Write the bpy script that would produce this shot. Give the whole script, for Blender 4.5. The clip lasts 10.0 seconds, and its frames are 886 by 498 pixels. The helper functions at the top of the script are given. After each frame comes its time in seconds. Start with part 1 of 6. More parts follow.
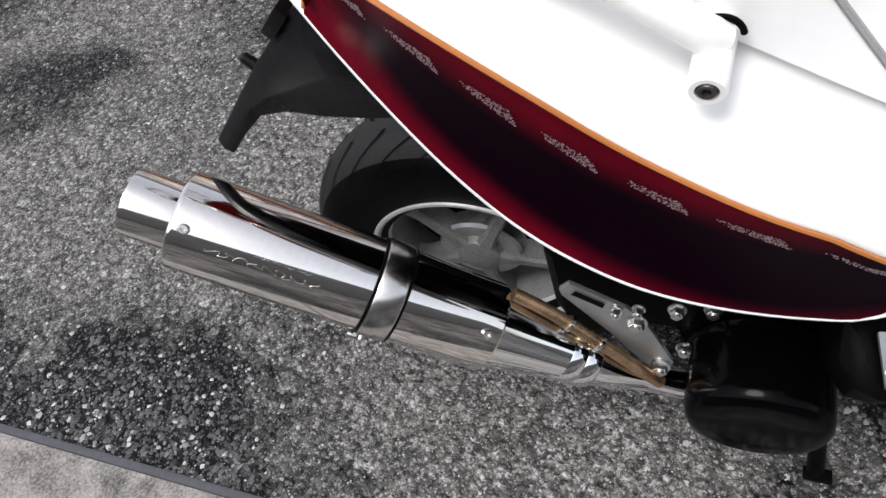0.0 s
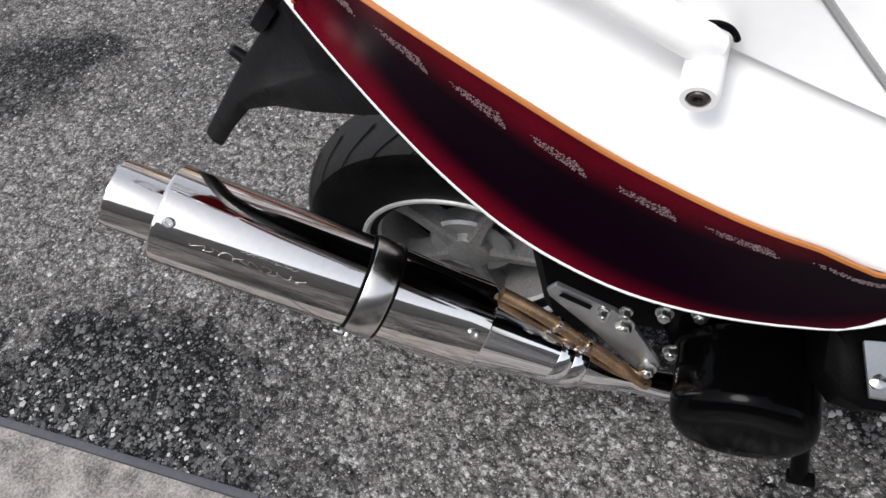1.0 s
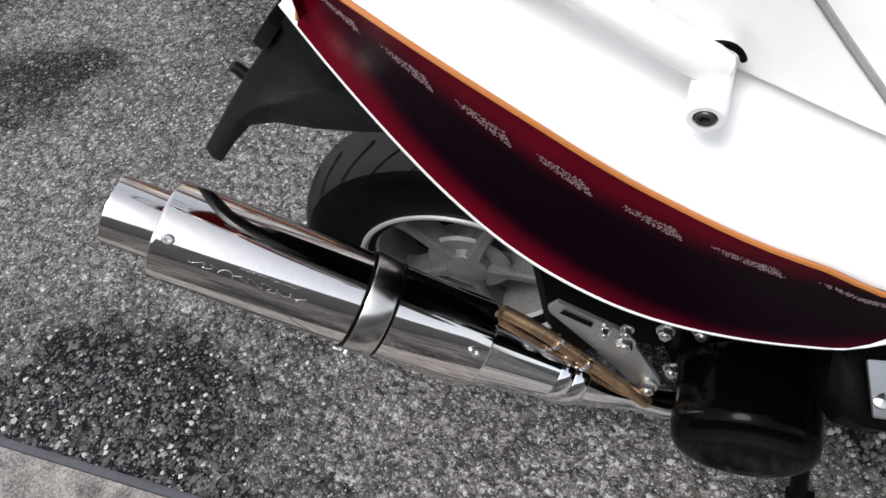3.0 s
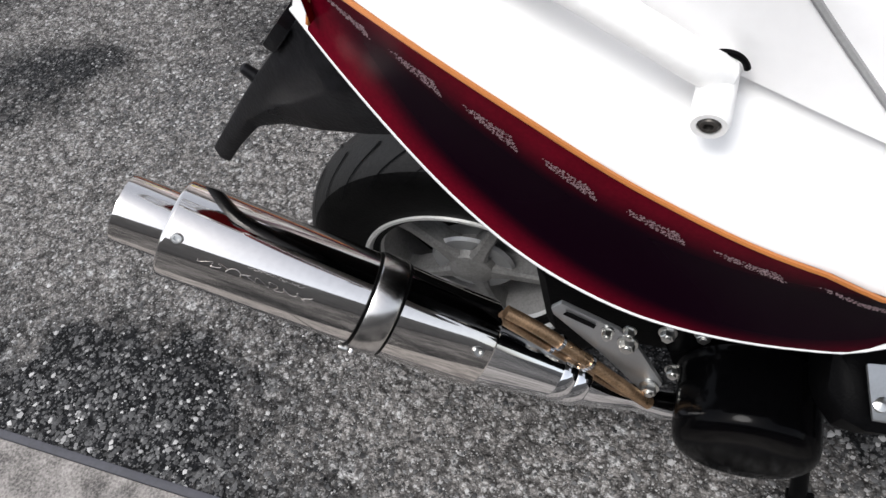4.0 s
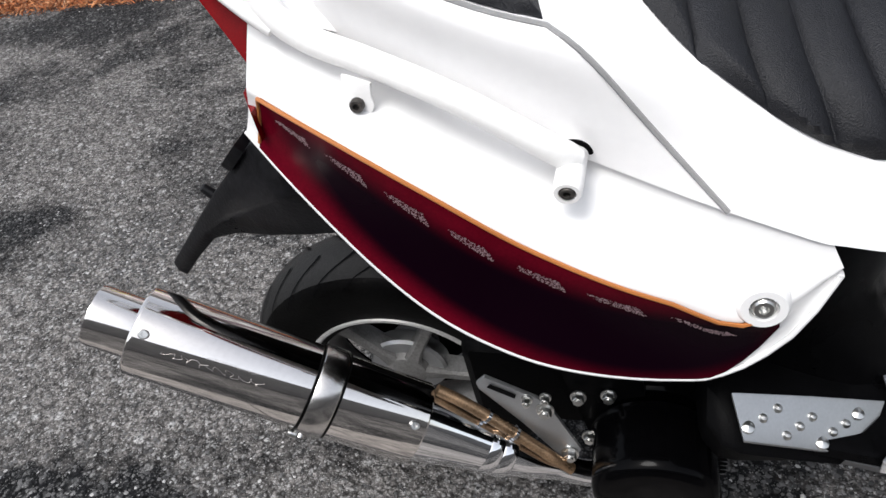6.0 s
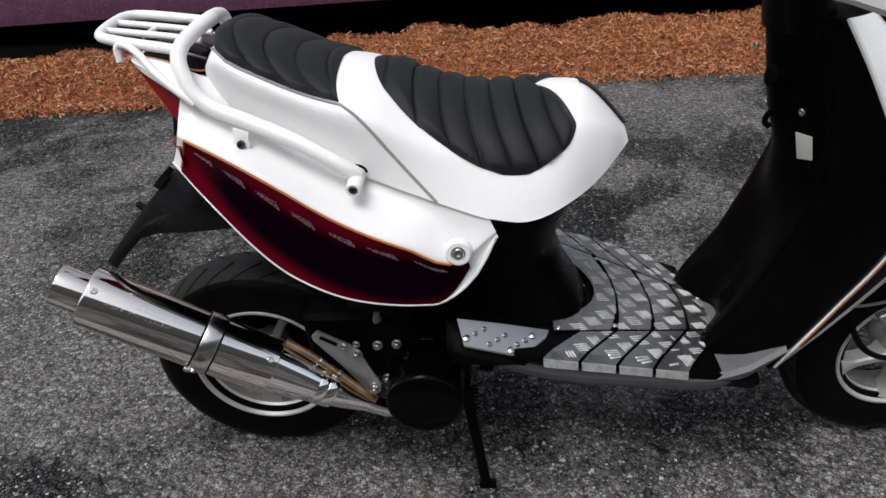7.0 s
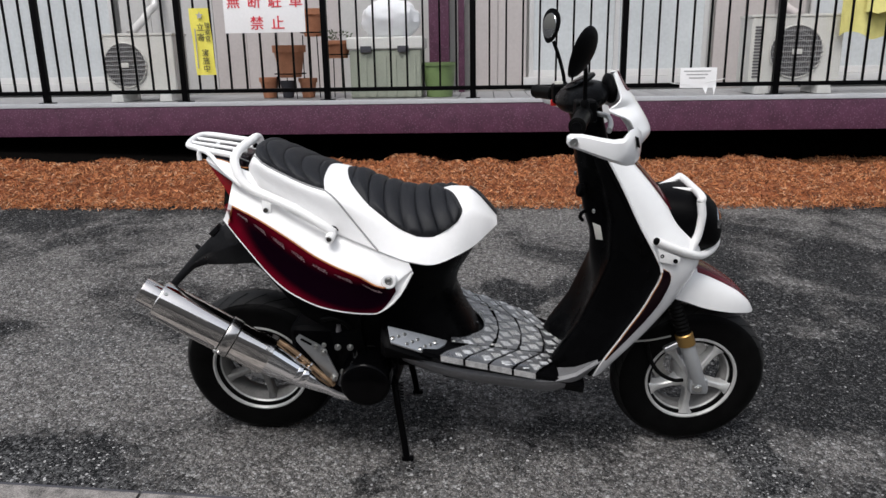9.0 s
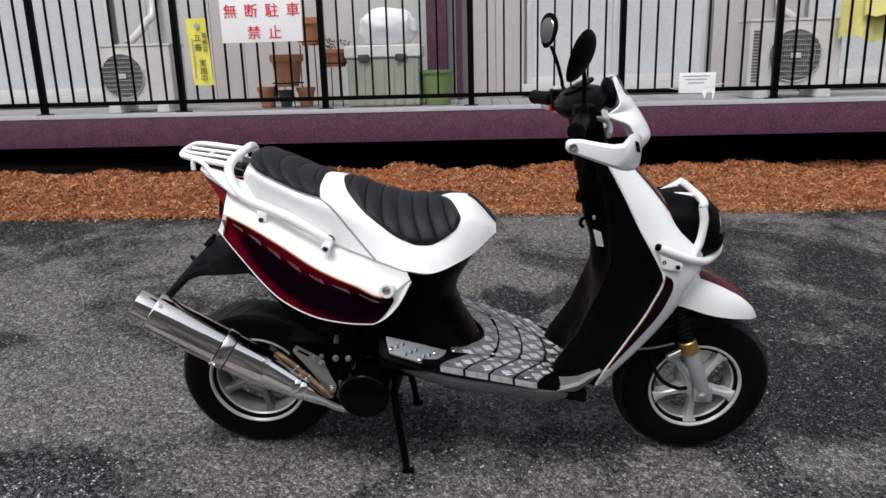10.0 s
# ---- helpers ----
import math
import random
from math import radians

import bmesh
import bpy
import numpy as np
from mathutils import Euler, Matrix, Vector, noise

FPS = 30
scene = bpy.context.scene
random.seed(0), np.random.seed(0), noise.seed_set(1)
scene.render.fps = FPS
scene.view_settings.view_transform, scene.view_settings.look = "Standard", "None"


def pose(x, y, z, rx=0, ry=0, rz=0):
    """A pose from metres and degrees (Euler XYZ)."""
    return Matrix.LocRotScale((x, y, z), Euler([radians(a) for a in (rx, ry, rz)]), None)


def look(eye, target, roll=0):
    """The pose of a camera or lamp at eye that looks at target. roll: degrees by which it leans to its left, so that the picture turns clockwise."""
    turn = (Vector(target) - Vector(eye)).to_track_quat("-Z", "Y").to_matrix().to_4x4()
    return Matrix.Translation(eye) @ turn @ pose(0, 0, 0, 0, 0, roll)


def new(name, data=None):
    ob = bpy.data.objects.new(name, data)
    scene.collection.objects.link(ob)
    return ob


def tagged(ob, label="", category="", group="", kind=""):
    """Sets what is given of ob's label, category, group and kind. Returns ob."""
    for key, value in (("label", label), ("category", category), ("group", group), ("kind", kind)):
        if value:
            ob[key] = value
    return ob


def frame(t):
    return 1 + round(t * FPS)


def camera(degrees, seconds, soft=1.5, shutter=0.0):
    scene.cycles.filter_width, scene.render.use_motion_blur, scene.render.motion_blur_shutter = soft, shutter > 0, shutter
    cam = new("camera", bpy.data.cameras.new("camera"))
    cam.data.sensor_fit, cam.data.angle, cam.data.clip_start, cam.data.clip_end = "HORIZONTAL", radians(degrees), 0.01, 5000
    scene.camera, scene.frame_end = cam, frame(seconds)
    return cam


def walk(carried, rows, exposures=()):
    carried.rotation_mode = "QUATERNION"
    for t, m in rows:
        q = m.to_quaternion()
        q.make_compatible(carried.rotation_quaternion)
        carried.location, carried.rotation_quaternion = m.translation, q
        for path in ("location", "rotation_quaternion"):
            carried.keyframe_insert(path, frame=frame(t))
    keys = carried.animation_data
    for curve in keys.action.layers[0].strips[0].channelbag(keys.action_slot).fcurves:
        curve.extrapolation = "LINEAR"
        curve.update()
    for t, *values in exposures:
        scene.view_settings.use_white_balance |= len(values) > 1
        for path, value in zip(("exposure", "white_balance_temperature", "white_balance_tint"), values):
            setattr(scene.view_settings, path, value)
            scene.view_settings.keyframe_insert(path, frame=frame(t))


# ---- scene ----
cam = camera(62.6, 10.0)
PATH = [
    (0, (0.296, -0.581, 0.956), (-0.329, 0.534, -0.582), -16.8),
    (0.5, (0.299, -0.577, 0.957), (-0.29, 0.524, -0.606), -15.4),
    (1, (0.297, -0.573, 0.956), (-0.304, 0.531, -0.6), -15.1),
    (1.5, (0.293, -0.575, 0.956), (-0.306, 0.546, -0.589), -15.1),
    (2, (0.297, -0.573, 0.956), (-0.303, 0.551, -0.586), -16.2),
    (2.5, (0.29, -0.571, 0.954), (-0.289, 0.573, -0.581), -14.3),
    (4, (0.288, -0.574, 0.964), (-0.304, 0.56, -0.574), -13.7),
    (4.5, (0.288, -0.577, 0.96), (-0.304, 0.56, -0.575), -14.6),
    (5, (0.294, -0.578, 0.962), (-0.308, 0.559, -0.57), -15.0),
    (5.2, (0.29, -0.581, 0.959), (-0.312, 0.556, -0.573), -15.1),
    (6.3, (0.389, -0.812, 1.042), (0.024, 0.774, -0.12), -7.2),
    (6.5, (0.434, -0.92, 1.078), (0.141, 0.7, -0.058), -4.9),
    (7, (0.482, -1.175, 1.11), (0.366, 0.557, 0.117), -2.7),
    (7.5, (0.538, -1.408, 1.175), (0.51, 0.367, 0.254), -0.2),
    (8, (0.654, -1.625, 1.216), (0.583, 0.198, 0.397), 1.5),
    (8.5, (0.659, -1.778, 1.25), (0.588, 0.094, 0.55), 1.1),
    (9, (0.64, -1.896, 1.253), (0.563, -0.015, 0.579), 1.0),
    (9.5, (0.647, -1.906, 1.252), (0.57, -0.018, 0.6), 0.7),
    (10, (0.644, -1.869, 1.245), (0.565, 0.02, 0.591), 0.4),
]
walk(cam, [(t, look(eye, target, roll)) for t, eye, target, roll in PATH],
     exposures=[(0, 0.82), (5.2, 0.82), (6.5, 0.7), (7.0, 0.27), (7.5, 0.26), (8.5, 0.46), (10, 0.5)])

# ---- light ----
world = bpy.data.worlds.new("sky")
scene.world = world
world.use_nodes = True
wn, wl = world.node_tree.nodes, world.node_tree.links
wn.clear()
sky = wn.new("ShaderNodeTexSky")
sky.sky_type, sky.sun_disc = "NISHITA", False
sky.sun_elevation, sky.sun_rotation = radians(60), radians(204)
sky.air_density, sky.dust_density, sky.ozone_density = 1.0, 2.5, 1.0
soft_sky = wn.new("ShaderNodeHueSaturation")
soft_sky.inputs["Saturation"].default_value = 0.35
background = wn.new("ShaderNodeBackground")
background.inputs["Strength"].default_value = 0.15
world_out = wn.new("ShaderNodeOutputWorld")
wl.new(sky.outputs[0], soft_sky.inputs["Color"])
wl.new(soft_sky.outputs[0], background.inputs["Color"])
wl.new(background.outputs[0], world_out.inputs["Surface"])
sun = new("sun", bpy.data.lights.new("sun", "SUN"))
sun.data.energy, sun.data.angle, sun.data.color = 1.4, radians(25), (1.0, 0.985, 0.97)
sun.matrix_world = look((-1.0, -2.2, 4.6), (0, 0, 0))

# ---- materials ----


def material(name, color, rough=0.5, metal=0.0, vary=0.0, scale=20.0, bump=0.0, bump_scale=200.0, coat=0.0, spread=0.0, object_vary=0.0, spec=0.5):
    """A surface with a colour that varies at two scales, roughness that varies, and fine relief."""
    m = bpy.data.materials.new(name)
    m.use_nodes = True
    n, l = m.node_tree.nodes, m.node_tree.links
    b = n["Principled BSDF"]
    b.inputs["Base Color"].default_value = (*color, 1)
    b.inputs["Roughness"].default_value = rough
    b.inputs["Metallic"].default_value = metal
    b.inputs["Coat Weight"].default_value = coat
    b.inputs["Coat Roughness"].default_value = 0.04
    b.inputs["Specular IOR Level"].default_value = spec
    co = n.new("ShaderNodeTexCoord")
    if vary or object_vary:
        big = n.new("ShaderNodeTexNoise")
        big.inputs["Scale"].default_value, big.inputs["Detail"].default_value = scale, 6
        fine = n.new("ShaderNodeTexNoise")
        fine.inputs["Scale"].default_value, fine.inputs["Detail"].default_value = scale * 12, 3
        l.new(co.outputs["Object"], big.inputs["Vector"])
        l.new(co.outputs["Object"], fine.inputs["Vector"])
        mixed = n.new("ShaderNodeMath")
        mixed.operation = "ADD"
        l.new(big.outputs["Fac"], mixed.inputs[0])
        l.new(fine.outputs["Fac"], mixed.inputs[1])
        ramp = n.new("ShaderNodeMapRange")
        ramp.inputs["From Min"].default_value, ramp.inputs["From Max"].default_value = 0.7, 1.3
        ramp.inputs["To Min"].default_value, ramp.inputs["To Max"].default_value = 1 - vary, 1 + vary
        l.new(mixed.outputs[0], ramp.inputs["Value"])
        value = ramp.outputs[0]
        if object_vary:
            info = n.new("ShaderNodeObjectInfo")
            r2 = n.new("ShaderNodeMapRange")
            r2.inputs["To Min"].default_value, r2.inputs["To Max"].default_value = 1 - object_vary, 1 + object_vary
            l.new(info.outputs["Random"], r2.inputs["Value"])
            mul = n.new("ShaderNodeMath")
            mul.operation = "MULTIPLY"
            l.new(value, mul.inputs[0])
            l.new(r2.outputs[0], mul.inputs[1])
            value = mul.outputs[0]
        tint = n.new("ShaderNodeVectorMath")
        tint.operation = "SCALE"
        tint.inputs[0].default_value = color
        l.new(value, tint.inputs["Scale"])
        l.new(tint.outputs[0], b.inputs["Base Color"])
        if spread:
            r3 = n.new("ShaderNodeMapRange")
            r3.inputs["From Min"].default_value, r3.inputs["From Max"].default_value = 0.35, 0.65
            r3.inputs["To Min"].default_value, r3.inputs["To Max"].default_value = max(0.02, rough - spread), rough + spread
            l.new(big.outputs["Fac"], r3.inputs["Value"])
            l.new(r3.outputs[0], b.inputs["Roughness"])
    if bump:
        grain = n.new("ShaderNodeTexNoise")
        grain.inputs["Scale"].default_value, grain.inputs["Detail"].default_value = bump_scale, 4
        l.new(co.outputs["Object"], grain.inputs["Vector"])
        bm_node = n.new("ShaderNodeBump")
        bm_node.inputs["Strength"].default_value, bm_node.inputs["Distance"].default_value = bump, 0.002
        l.new(grain.outputs["Fac"], bm_node.inputs["Height"])
        l.new(bm_node.outputs[0], b.inputs["Normal"])
    return m


def asphalt_material():
    """Old asphalt: dark binder with pale stones of several sizes, lighter worn areas and darker patches."""
    m = bpy.data.materials.new("asphalt")
    m.use_nodes = True
    n, l = m.node_tree.nodes, m.node_tree.links
    b = n["Principled BSDF"]
    co = n.new("ShaderNodeTexCoord")
    wob = n.new("ShaderNodeTexNoise")
    wob.inputs["Scale"].default_value, wob.inputs["Detail"].default_value = 60, 3
    l.new(co.outputs["Object"], wob.inputs["Vector"])
    off = n.new("ShaderNodeVectorMath")
    off.operation = "MULTIPLY_ADD"
    off.inputs[1].default_value = (0.012, 0.012, 0.012)
    l.new(wob.outputs["Color"], off.inputs[0])
    l.new(co.outputs["Object"], off.inputs[2])
    heights, colour = [], None
    worn = n.new("ShaderNodeTexNoise")
    worn.inputs["Scale"].default_value, worn.inputs["Detail"].default_value, worn.inputs["Roughness"].default_value = 1.6, 8, 0.62
    l.new(co.outputs["Object"], worn.inputs["Vector"])
    patch = n.new("ShaderNodeTexNoise")
    patch.inputs["Scale"].default_value, patch.inputs["Detail"].default_value, patch.inputs["Roughness"].default_value = 2.2, 9, 0.68
    patch.inputs["Distortion"].default_value = 0.4
    l.new(co.outputs["Object"], patch.inputs["Vector"])

    def calc(op, x, y):
        node = n.new("ShaderNodeMath")
        node.operation = op
        for socket, value in zip(node.inputs, (x, y)):
            if isinstance(value, (int, float)):
                socket.default_value = value
            else:
                l.new(value, socket)
        return node.outputs[0]
    drift = n.new("ShaderNodeTexNoise")
    drift.inputs["Scale"].default_value, drift.inputs["Detail"].default_value, drift.inputs["Roughness"].default_value = 3.5, 6, 0.65
    l.new(co.outputs["Object"], drift.inputs["Vector"])
    ragged = n.new("ShaderNodeVectorMath")
    ragged.operation = "MULTIPLY_ADD"
    ragged.inputs[1].default_value = (0.55, 0.55, 0.0)
    l.new(drift.outputs["Color"], ragged.inputs[0])
    centred = n.new("ShaderNodeVectorMath")
    centred.operation = "ADD"
    centred.inputs[1].default_value = (-0.275, -0.275, 0.0)
    l.new(co.outputs["Object"], centred.inputs[0])
    l.new(centred.outputs[0], ragged.inputs[2])
    level = calc("ADD", calc("MULTIPLY", calc("SUBTRACT", patch.outputs["Fac"], 0.5), 3.2), calc("MULTIPLY", calc("SUBTRACT", worn.outputs["Fac"], 0.5), 0.9))
    # old repairs, dark places and painted scooter shade in the yard: centre, reach, lighter or darker
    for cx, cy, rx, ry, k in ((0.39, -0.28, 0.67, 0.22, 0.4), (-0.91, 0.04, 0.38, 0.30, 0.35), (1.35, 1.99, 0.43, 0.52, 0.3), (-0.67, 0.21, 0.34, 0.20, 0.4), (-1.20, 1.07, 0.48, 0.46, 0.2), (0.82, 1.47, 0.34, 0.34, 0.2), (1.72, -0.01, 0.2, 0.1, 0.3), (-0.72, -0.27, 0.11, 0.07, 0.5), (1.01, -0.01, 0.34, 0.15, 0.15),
                              # (0.66, -0.06), (0.61, -0.15) and (0.91, 0.01) put scooter shade into the colour
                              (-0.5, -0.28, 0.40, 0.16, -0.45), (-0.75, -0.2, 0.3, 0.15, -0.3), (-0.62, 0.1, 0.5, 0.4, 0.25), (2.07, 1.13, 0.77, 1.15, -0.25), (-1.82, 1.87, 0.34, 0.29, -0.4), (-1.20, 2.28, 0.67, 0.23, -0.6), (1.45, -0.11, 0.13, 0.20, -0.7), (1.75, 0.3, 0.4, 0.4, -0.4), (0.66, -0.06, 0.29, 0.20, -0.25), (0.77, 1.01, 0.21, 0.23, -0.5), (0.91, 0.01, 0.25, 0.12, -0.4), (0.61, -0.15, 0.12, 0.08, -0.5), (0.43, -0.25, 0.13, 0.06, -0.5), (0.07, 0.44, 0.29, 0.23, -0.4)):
        place = n.new("ShaderNodeVectorMath")
        place.operation = "MULTIPLY_ADD"
        place.inputs[1].default_value, place.inputs[2].default_value = (1 / rx, 1 / ry, 0), (-cx / rx, -cy / ry, 0)
        l.new(ragged.outputs[0], place.inputs[0])
        far = n.new("ShaderNodeVectorMath")
        far.operation = "LENGTH"
        l.new(place.outputs[0], far.inputs[0])
        fall = n.new("ShaderNodeMapRange")
        fall.interpolation_type = "SMOOTHSTEP"
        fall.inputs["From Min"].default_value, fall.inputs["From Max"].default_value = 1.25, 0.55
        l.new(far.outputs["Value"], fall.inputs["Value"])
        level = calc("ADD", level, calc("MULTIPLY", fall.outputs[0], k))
    crumb = n.new("ShaderNodeTexNoise")
    crumb.inputs["Scale"].default_value, crumb.inputs["Detail"].default_value, crumb.inputs["Roughness"].default_value = 45, 5, 0.7
    l.new(co.outputs["Object"], crumb.inputs["Vector"])
    level = calc("ADD", level, calc("MULTIPLY", calc("SUBTRACT", crumb.outputs["Fac"], 0.5), 1.5))
    base = n.new("ShaderNodeValToRGB")
    e = base.color_ramp.elements
    e[0].position, e[0].color = 0.25, (0.012, 0.0125, 0.014, 1)
    e[1].position, e[1].color = 0.85, (0.18, 0.17, 0.163, 1)
    l.new(calc("ADD", level, 0.55), base.inputs["Fac"])
    stone_share = n.new("ShaderNodeMapRange")
    stone_share.inputs["From Min"].default_value, stone_share.inputs["From Max"].default_value = 0.3, 0.7
    stone_share.inputs["To Min"].default_value, stone_share.inputs["To Max"].default_value = 0.4, 0.85
    l.new(calc("ADD", level, 0.5), stone_share.inputs["Value"])
    colour = base.outputs["Color"]
    for scale, low, pale in ((42, 0.88, 0.4), (80, 0.8, 0.42), (150, 0.72, 0.42), (320, 0.64, 0.38)):
        v = n.new("ShaderNodeTexVoronoi")
        v.inputs["Scale"].default_value = scale
        l.new(off.outputs[0], v.inputs["Vector"])
        sep = n.new("ShaderNodeSeparateColor")
        l.new(v.outputs["Color"], sep.inputs[0])
        pick = n.new("ShaderNodeMapRange")
        pick.inputs["From Min"].default_value, pick.inputs["From Max"].default_value = low, 1.0
        l.new(sep.outputs["Red"], pick.inputs["Value"])
        edge = n.new("ShaderNodeMapRange")
        edge.inputs["From Min"].default_value, edge.inputs["From Max"].default_value = 0.5, 0.36
        l.new(v.outputs["Distance"], edge.inputs["Value"])
        dark = n.new("ShaderNodeMapRange")
        dark.inputs["From Min"].default_value, dark.inputs["From Max"].default_value = 0.42, 0.75
        dark.inputs["To Min"].default_value, dark.inputs["To Max"].default_value = 1.1, 0.55
        l.new(v.outputs["Distance"], dark.inputs["Value"])
        shade = n.new("ShaderNodeVectorMath")
        shade.operation = "SCALE"
        l.new(colour, shade.inputs[0])
        l.new(dark.outputs[0], shade.inputs["Scale"])
        fac = n.new("ShaderNodeMath")
        fac.operation = "MULTIPLY"
        l.new(pick.outputs[0], fac.inputs[0])
        l.new(calc("MULTIPLY", edge.outputs[0], stone_share.outputs[0]), fac.inputs[1])
        mix = n.new("ShaderNodeMix")
        mix.data_type = "RGBA"
        l.new(fac.outputs[0], mix.inputs["Factor"])
        l.new(shade.outputs[0], mix.inputs["A"])
        mix.inputs["B"].default_value = (pale, pale * 0.995, pale * 0.985, 1)
        colour = mix.outputs["Result"]
        dome = n.new("ShaderNodeMapRange")
        dome.inputs["From Min"].default_value, dome.inputs["From Max"].default_value = 0.7, 0.0
        l.new(v.outputs["Distance"], dome.inputs["Value"])
        scaled = n.new("ShaderNodeMath")
        scaled.operation = "MULTIPLY"
        scaled.inputs[1].default_value = 95 / scale
        l.new(dome.outputs[0], scaled.inputs[0])
        heights.append(scaled.outputs[0])
    h = heights[0]
    for other in heights[1:]:
        add = n.new("ShaderNodeMath")
        l.new(h, add.inputs[0])
        l.new(other, add.inputs[1])
        h = add.outputs[0]
    bump = n.new("ShaderNodeBump")
    bump.inputs["Strength"].default_value, bump.inputs["Distance"].default_value = 0.9, 0.004
    l.new(h, bump.inputs["Height"])
    l.new(bump.outputs[0], b.inputs["Normal"])
    l.new(colour, b.inputs["Base Color"])
    b.inputs["Roughness"].default_value = 0.75
    b.inputs["Specular IOR Level"].default_value = 0.12
    return m


ASPHALT = asphalt_material()
CONCRETE = material("concrete", (0.2, 0.186, 0.176), 0.9, vary=0.7, scale=22, bump=1.0, bump_scale=160)
WHITE = material("white_paint", (0.8, 0.8, 0.8), 0.22, vary=0.02, scale=4, coat=0.4, spread=0.05)
WHITE_TUBE = material("white_powder_coat", (0.84, 0.835, 0.825), 0.35, vary=0.03, scale=15, bump=0.1, bump_scale=400)
WHITE_VINYL = material("white_vinyl", (0.86, 0.855, 0.855), 0.45, vary=0.02, scale=8, bump=0.06, bump_scale=1600)
MAROON = material("maroon_paint", (0.085, 0.0025, 0.008), 0.25, metal=0.3, vary=0.2, scale=30, coat=0.12, spec=0.2)
MAROON_DARK = material("dark_maroon_paint", (0.006, 0.001, 0.003), 0.2, metal=0.0, vary=0.15, scale=30, spec=0.08)
ORANGE = material("orange_pinstripe", (0.42, 0.15, 0.04), 0.4, vary=0.05, scale=40)
GLITTER = material("silver_flake", (0.34, 0.24, 0.26), 0.4, metal=0.5, vary=0.8, scale=600)
STEEL = material("polished_steel", (0.8, 0.765, 0.735), 0.075, metal=1.0, vary=0.04, scale=14, spread=0.03)
STEEL_BAND = material("brushed_steel", (0.62, 0.6, 0.58), 0.2, metal=1.0, vary=0.06, scale=30, spread=0.05)
ENGRAVED = material("etched_steel", (0.5, 0.47, 0.45), 0.42, metal=1.0, vary=0.1, scale=60)
CHROME = material("chrome", (0.85, 0.85, 0.86), 0.05, metal=1.0, vary=0.02, scale=20)
BURNT = material("heat_stained_pipe", (0.38, 0.25, 0.15), 0.35, metal=0.9, vary=0.45, scale=45, spread=0.12, bump=0.2)
ZINC = material("zinc_bolt", (0.62, 0.62, 0.6), 0.28, metal=1.0, vary=0.15, scale=90, bump=0.2)
DARK_BOLT = material("dull_dark_bolt", (0.07, 0.065, 0.06), 0.45, metal=0.7, vary=0.3, scale=90, bump=0.2)
SILVER = material("silver_wheel_paint", (0.6, 0.6, 0.59), 0.4, metal=0.45, vary=0.1, scale=25, spread=0.06)
# darker copies of the wheel silver, with the shade inside the wheels painted in
BARREL = material("shaded_rim_paint", (0.2, 0.195, 0.19), 0.5, vary=0.3, scale=25)
SHADED_SILVER = material("shaded_silver_paint", (0.2, 0.198, 0.194), 0.45, metal=0.4, vary=0.3, scale=25)
FORK = material("grey_fork_paint", (0.36, 0.37, 0.38), 0.35, metal=0.3, vary=0.06, scale=30)
GOLD = material("gold_anodised", (0.42, 0.26, 0.09), 0.42, metal=0.9, vary=0.1, scale=30)
CHECKER = material("checker_plate", (0.3, 0.305, 0.315), 0.28, metal=0.85, vary=0.14, scale=25, spread=0.1, bump=0.15, bump_scale=300)
TREAD = material("checker_ridge", (0.72, 0.72, 0.72), 0.46, metal=0.7, vary=0.35, scale=60, bump=0.3, bump_scale=250)
ALLOY = material("brushed_alloy", (0.42, 0.43, 0.44), 0.36, metal=0.85, vary=0.06, scale=30)
BLACK = material("gloss_black_plastic", (0.0022, 0.0022, 0.0025), 0.28, vary=0.3, scale=10, spread=0.06, spec=0.03)
BLACK_MATT = material("matt_black_plastic", (0.002, 0.002, 0.0023), 0.5, vary=0.35, scale=30, bump=0.25, bump_scale=500, spec=0.04)
RUBBER = material("tyre_rubber", (0.003, 0.003, 0.003), 0.38, vary=0.5, scale=20, bump=0.2, bump_scale=300, spec=0.05)
CROWN = material("road_dusted_rubber", (0.009, 0.0088, 0.0086), 0.6, vary=0.4, scale=18, bump=0.3, bump_scale=300, spec=0.3)
FLAP = material("worn_black_plastic", (0.005, 0.005, 0.006), 0.38, vary=0.6, scale=12, spread=0.12, bump=0.2, bump_scale=300, spec=0.22)
ENAMEL = material("black_enamel", (0.001, 0.001, 0.0012), 0.13, vary=0.3, scale=12, spread=0.02, spec=0.06)
SEAT_DARK = material("charcoal_vinyl", (0.008, 0.0085, 0.011), 0.5, vary=0.25, scale=25, bump=0.5, bump_scale=800, spec=0.3)
PIPING = material("grey_piping", (0.28, 0.28, 0.28), 0.6, vary=0.1, scale=60)
UNDER_GREY = material("grey_plastic", (0.14, 0.14, 0.145), 0.4, vary=0.15, scale=14, spread=0.05)
TAIL_RED = material("red_lens", (0.15, 0.002, 0.004), 0.2, vary=0.15, scale=60, spec=0.1)
MIRROR = material("mirror_glass", (0.42, 0.43, 0.44), 0.02, metal=1.0)
RED = material("red_switch", (0.6, 0.02, 0.02), 0.4)
TAG = material("white_label", (0.7, 0.68, 0.62), 0.6, vary=0.08, scale=60)
MULCH = material("red_mulch", (0.2, 0.065, 0.025), 0.95, vary=0.7, scale=25, bump=0.8, bump_scale=60)
DECK = material("grey_deck_board", (0.27, 0.27, 0.275), 0.7, vary=0.14, scale=12, object_vary=0.1, bump=0.3, bump_scale=90)
DECK_TRIM = material("pale_deck_trim", (0.42, 0.43, 0.45), 0.5, vary=0.08, scale=6)
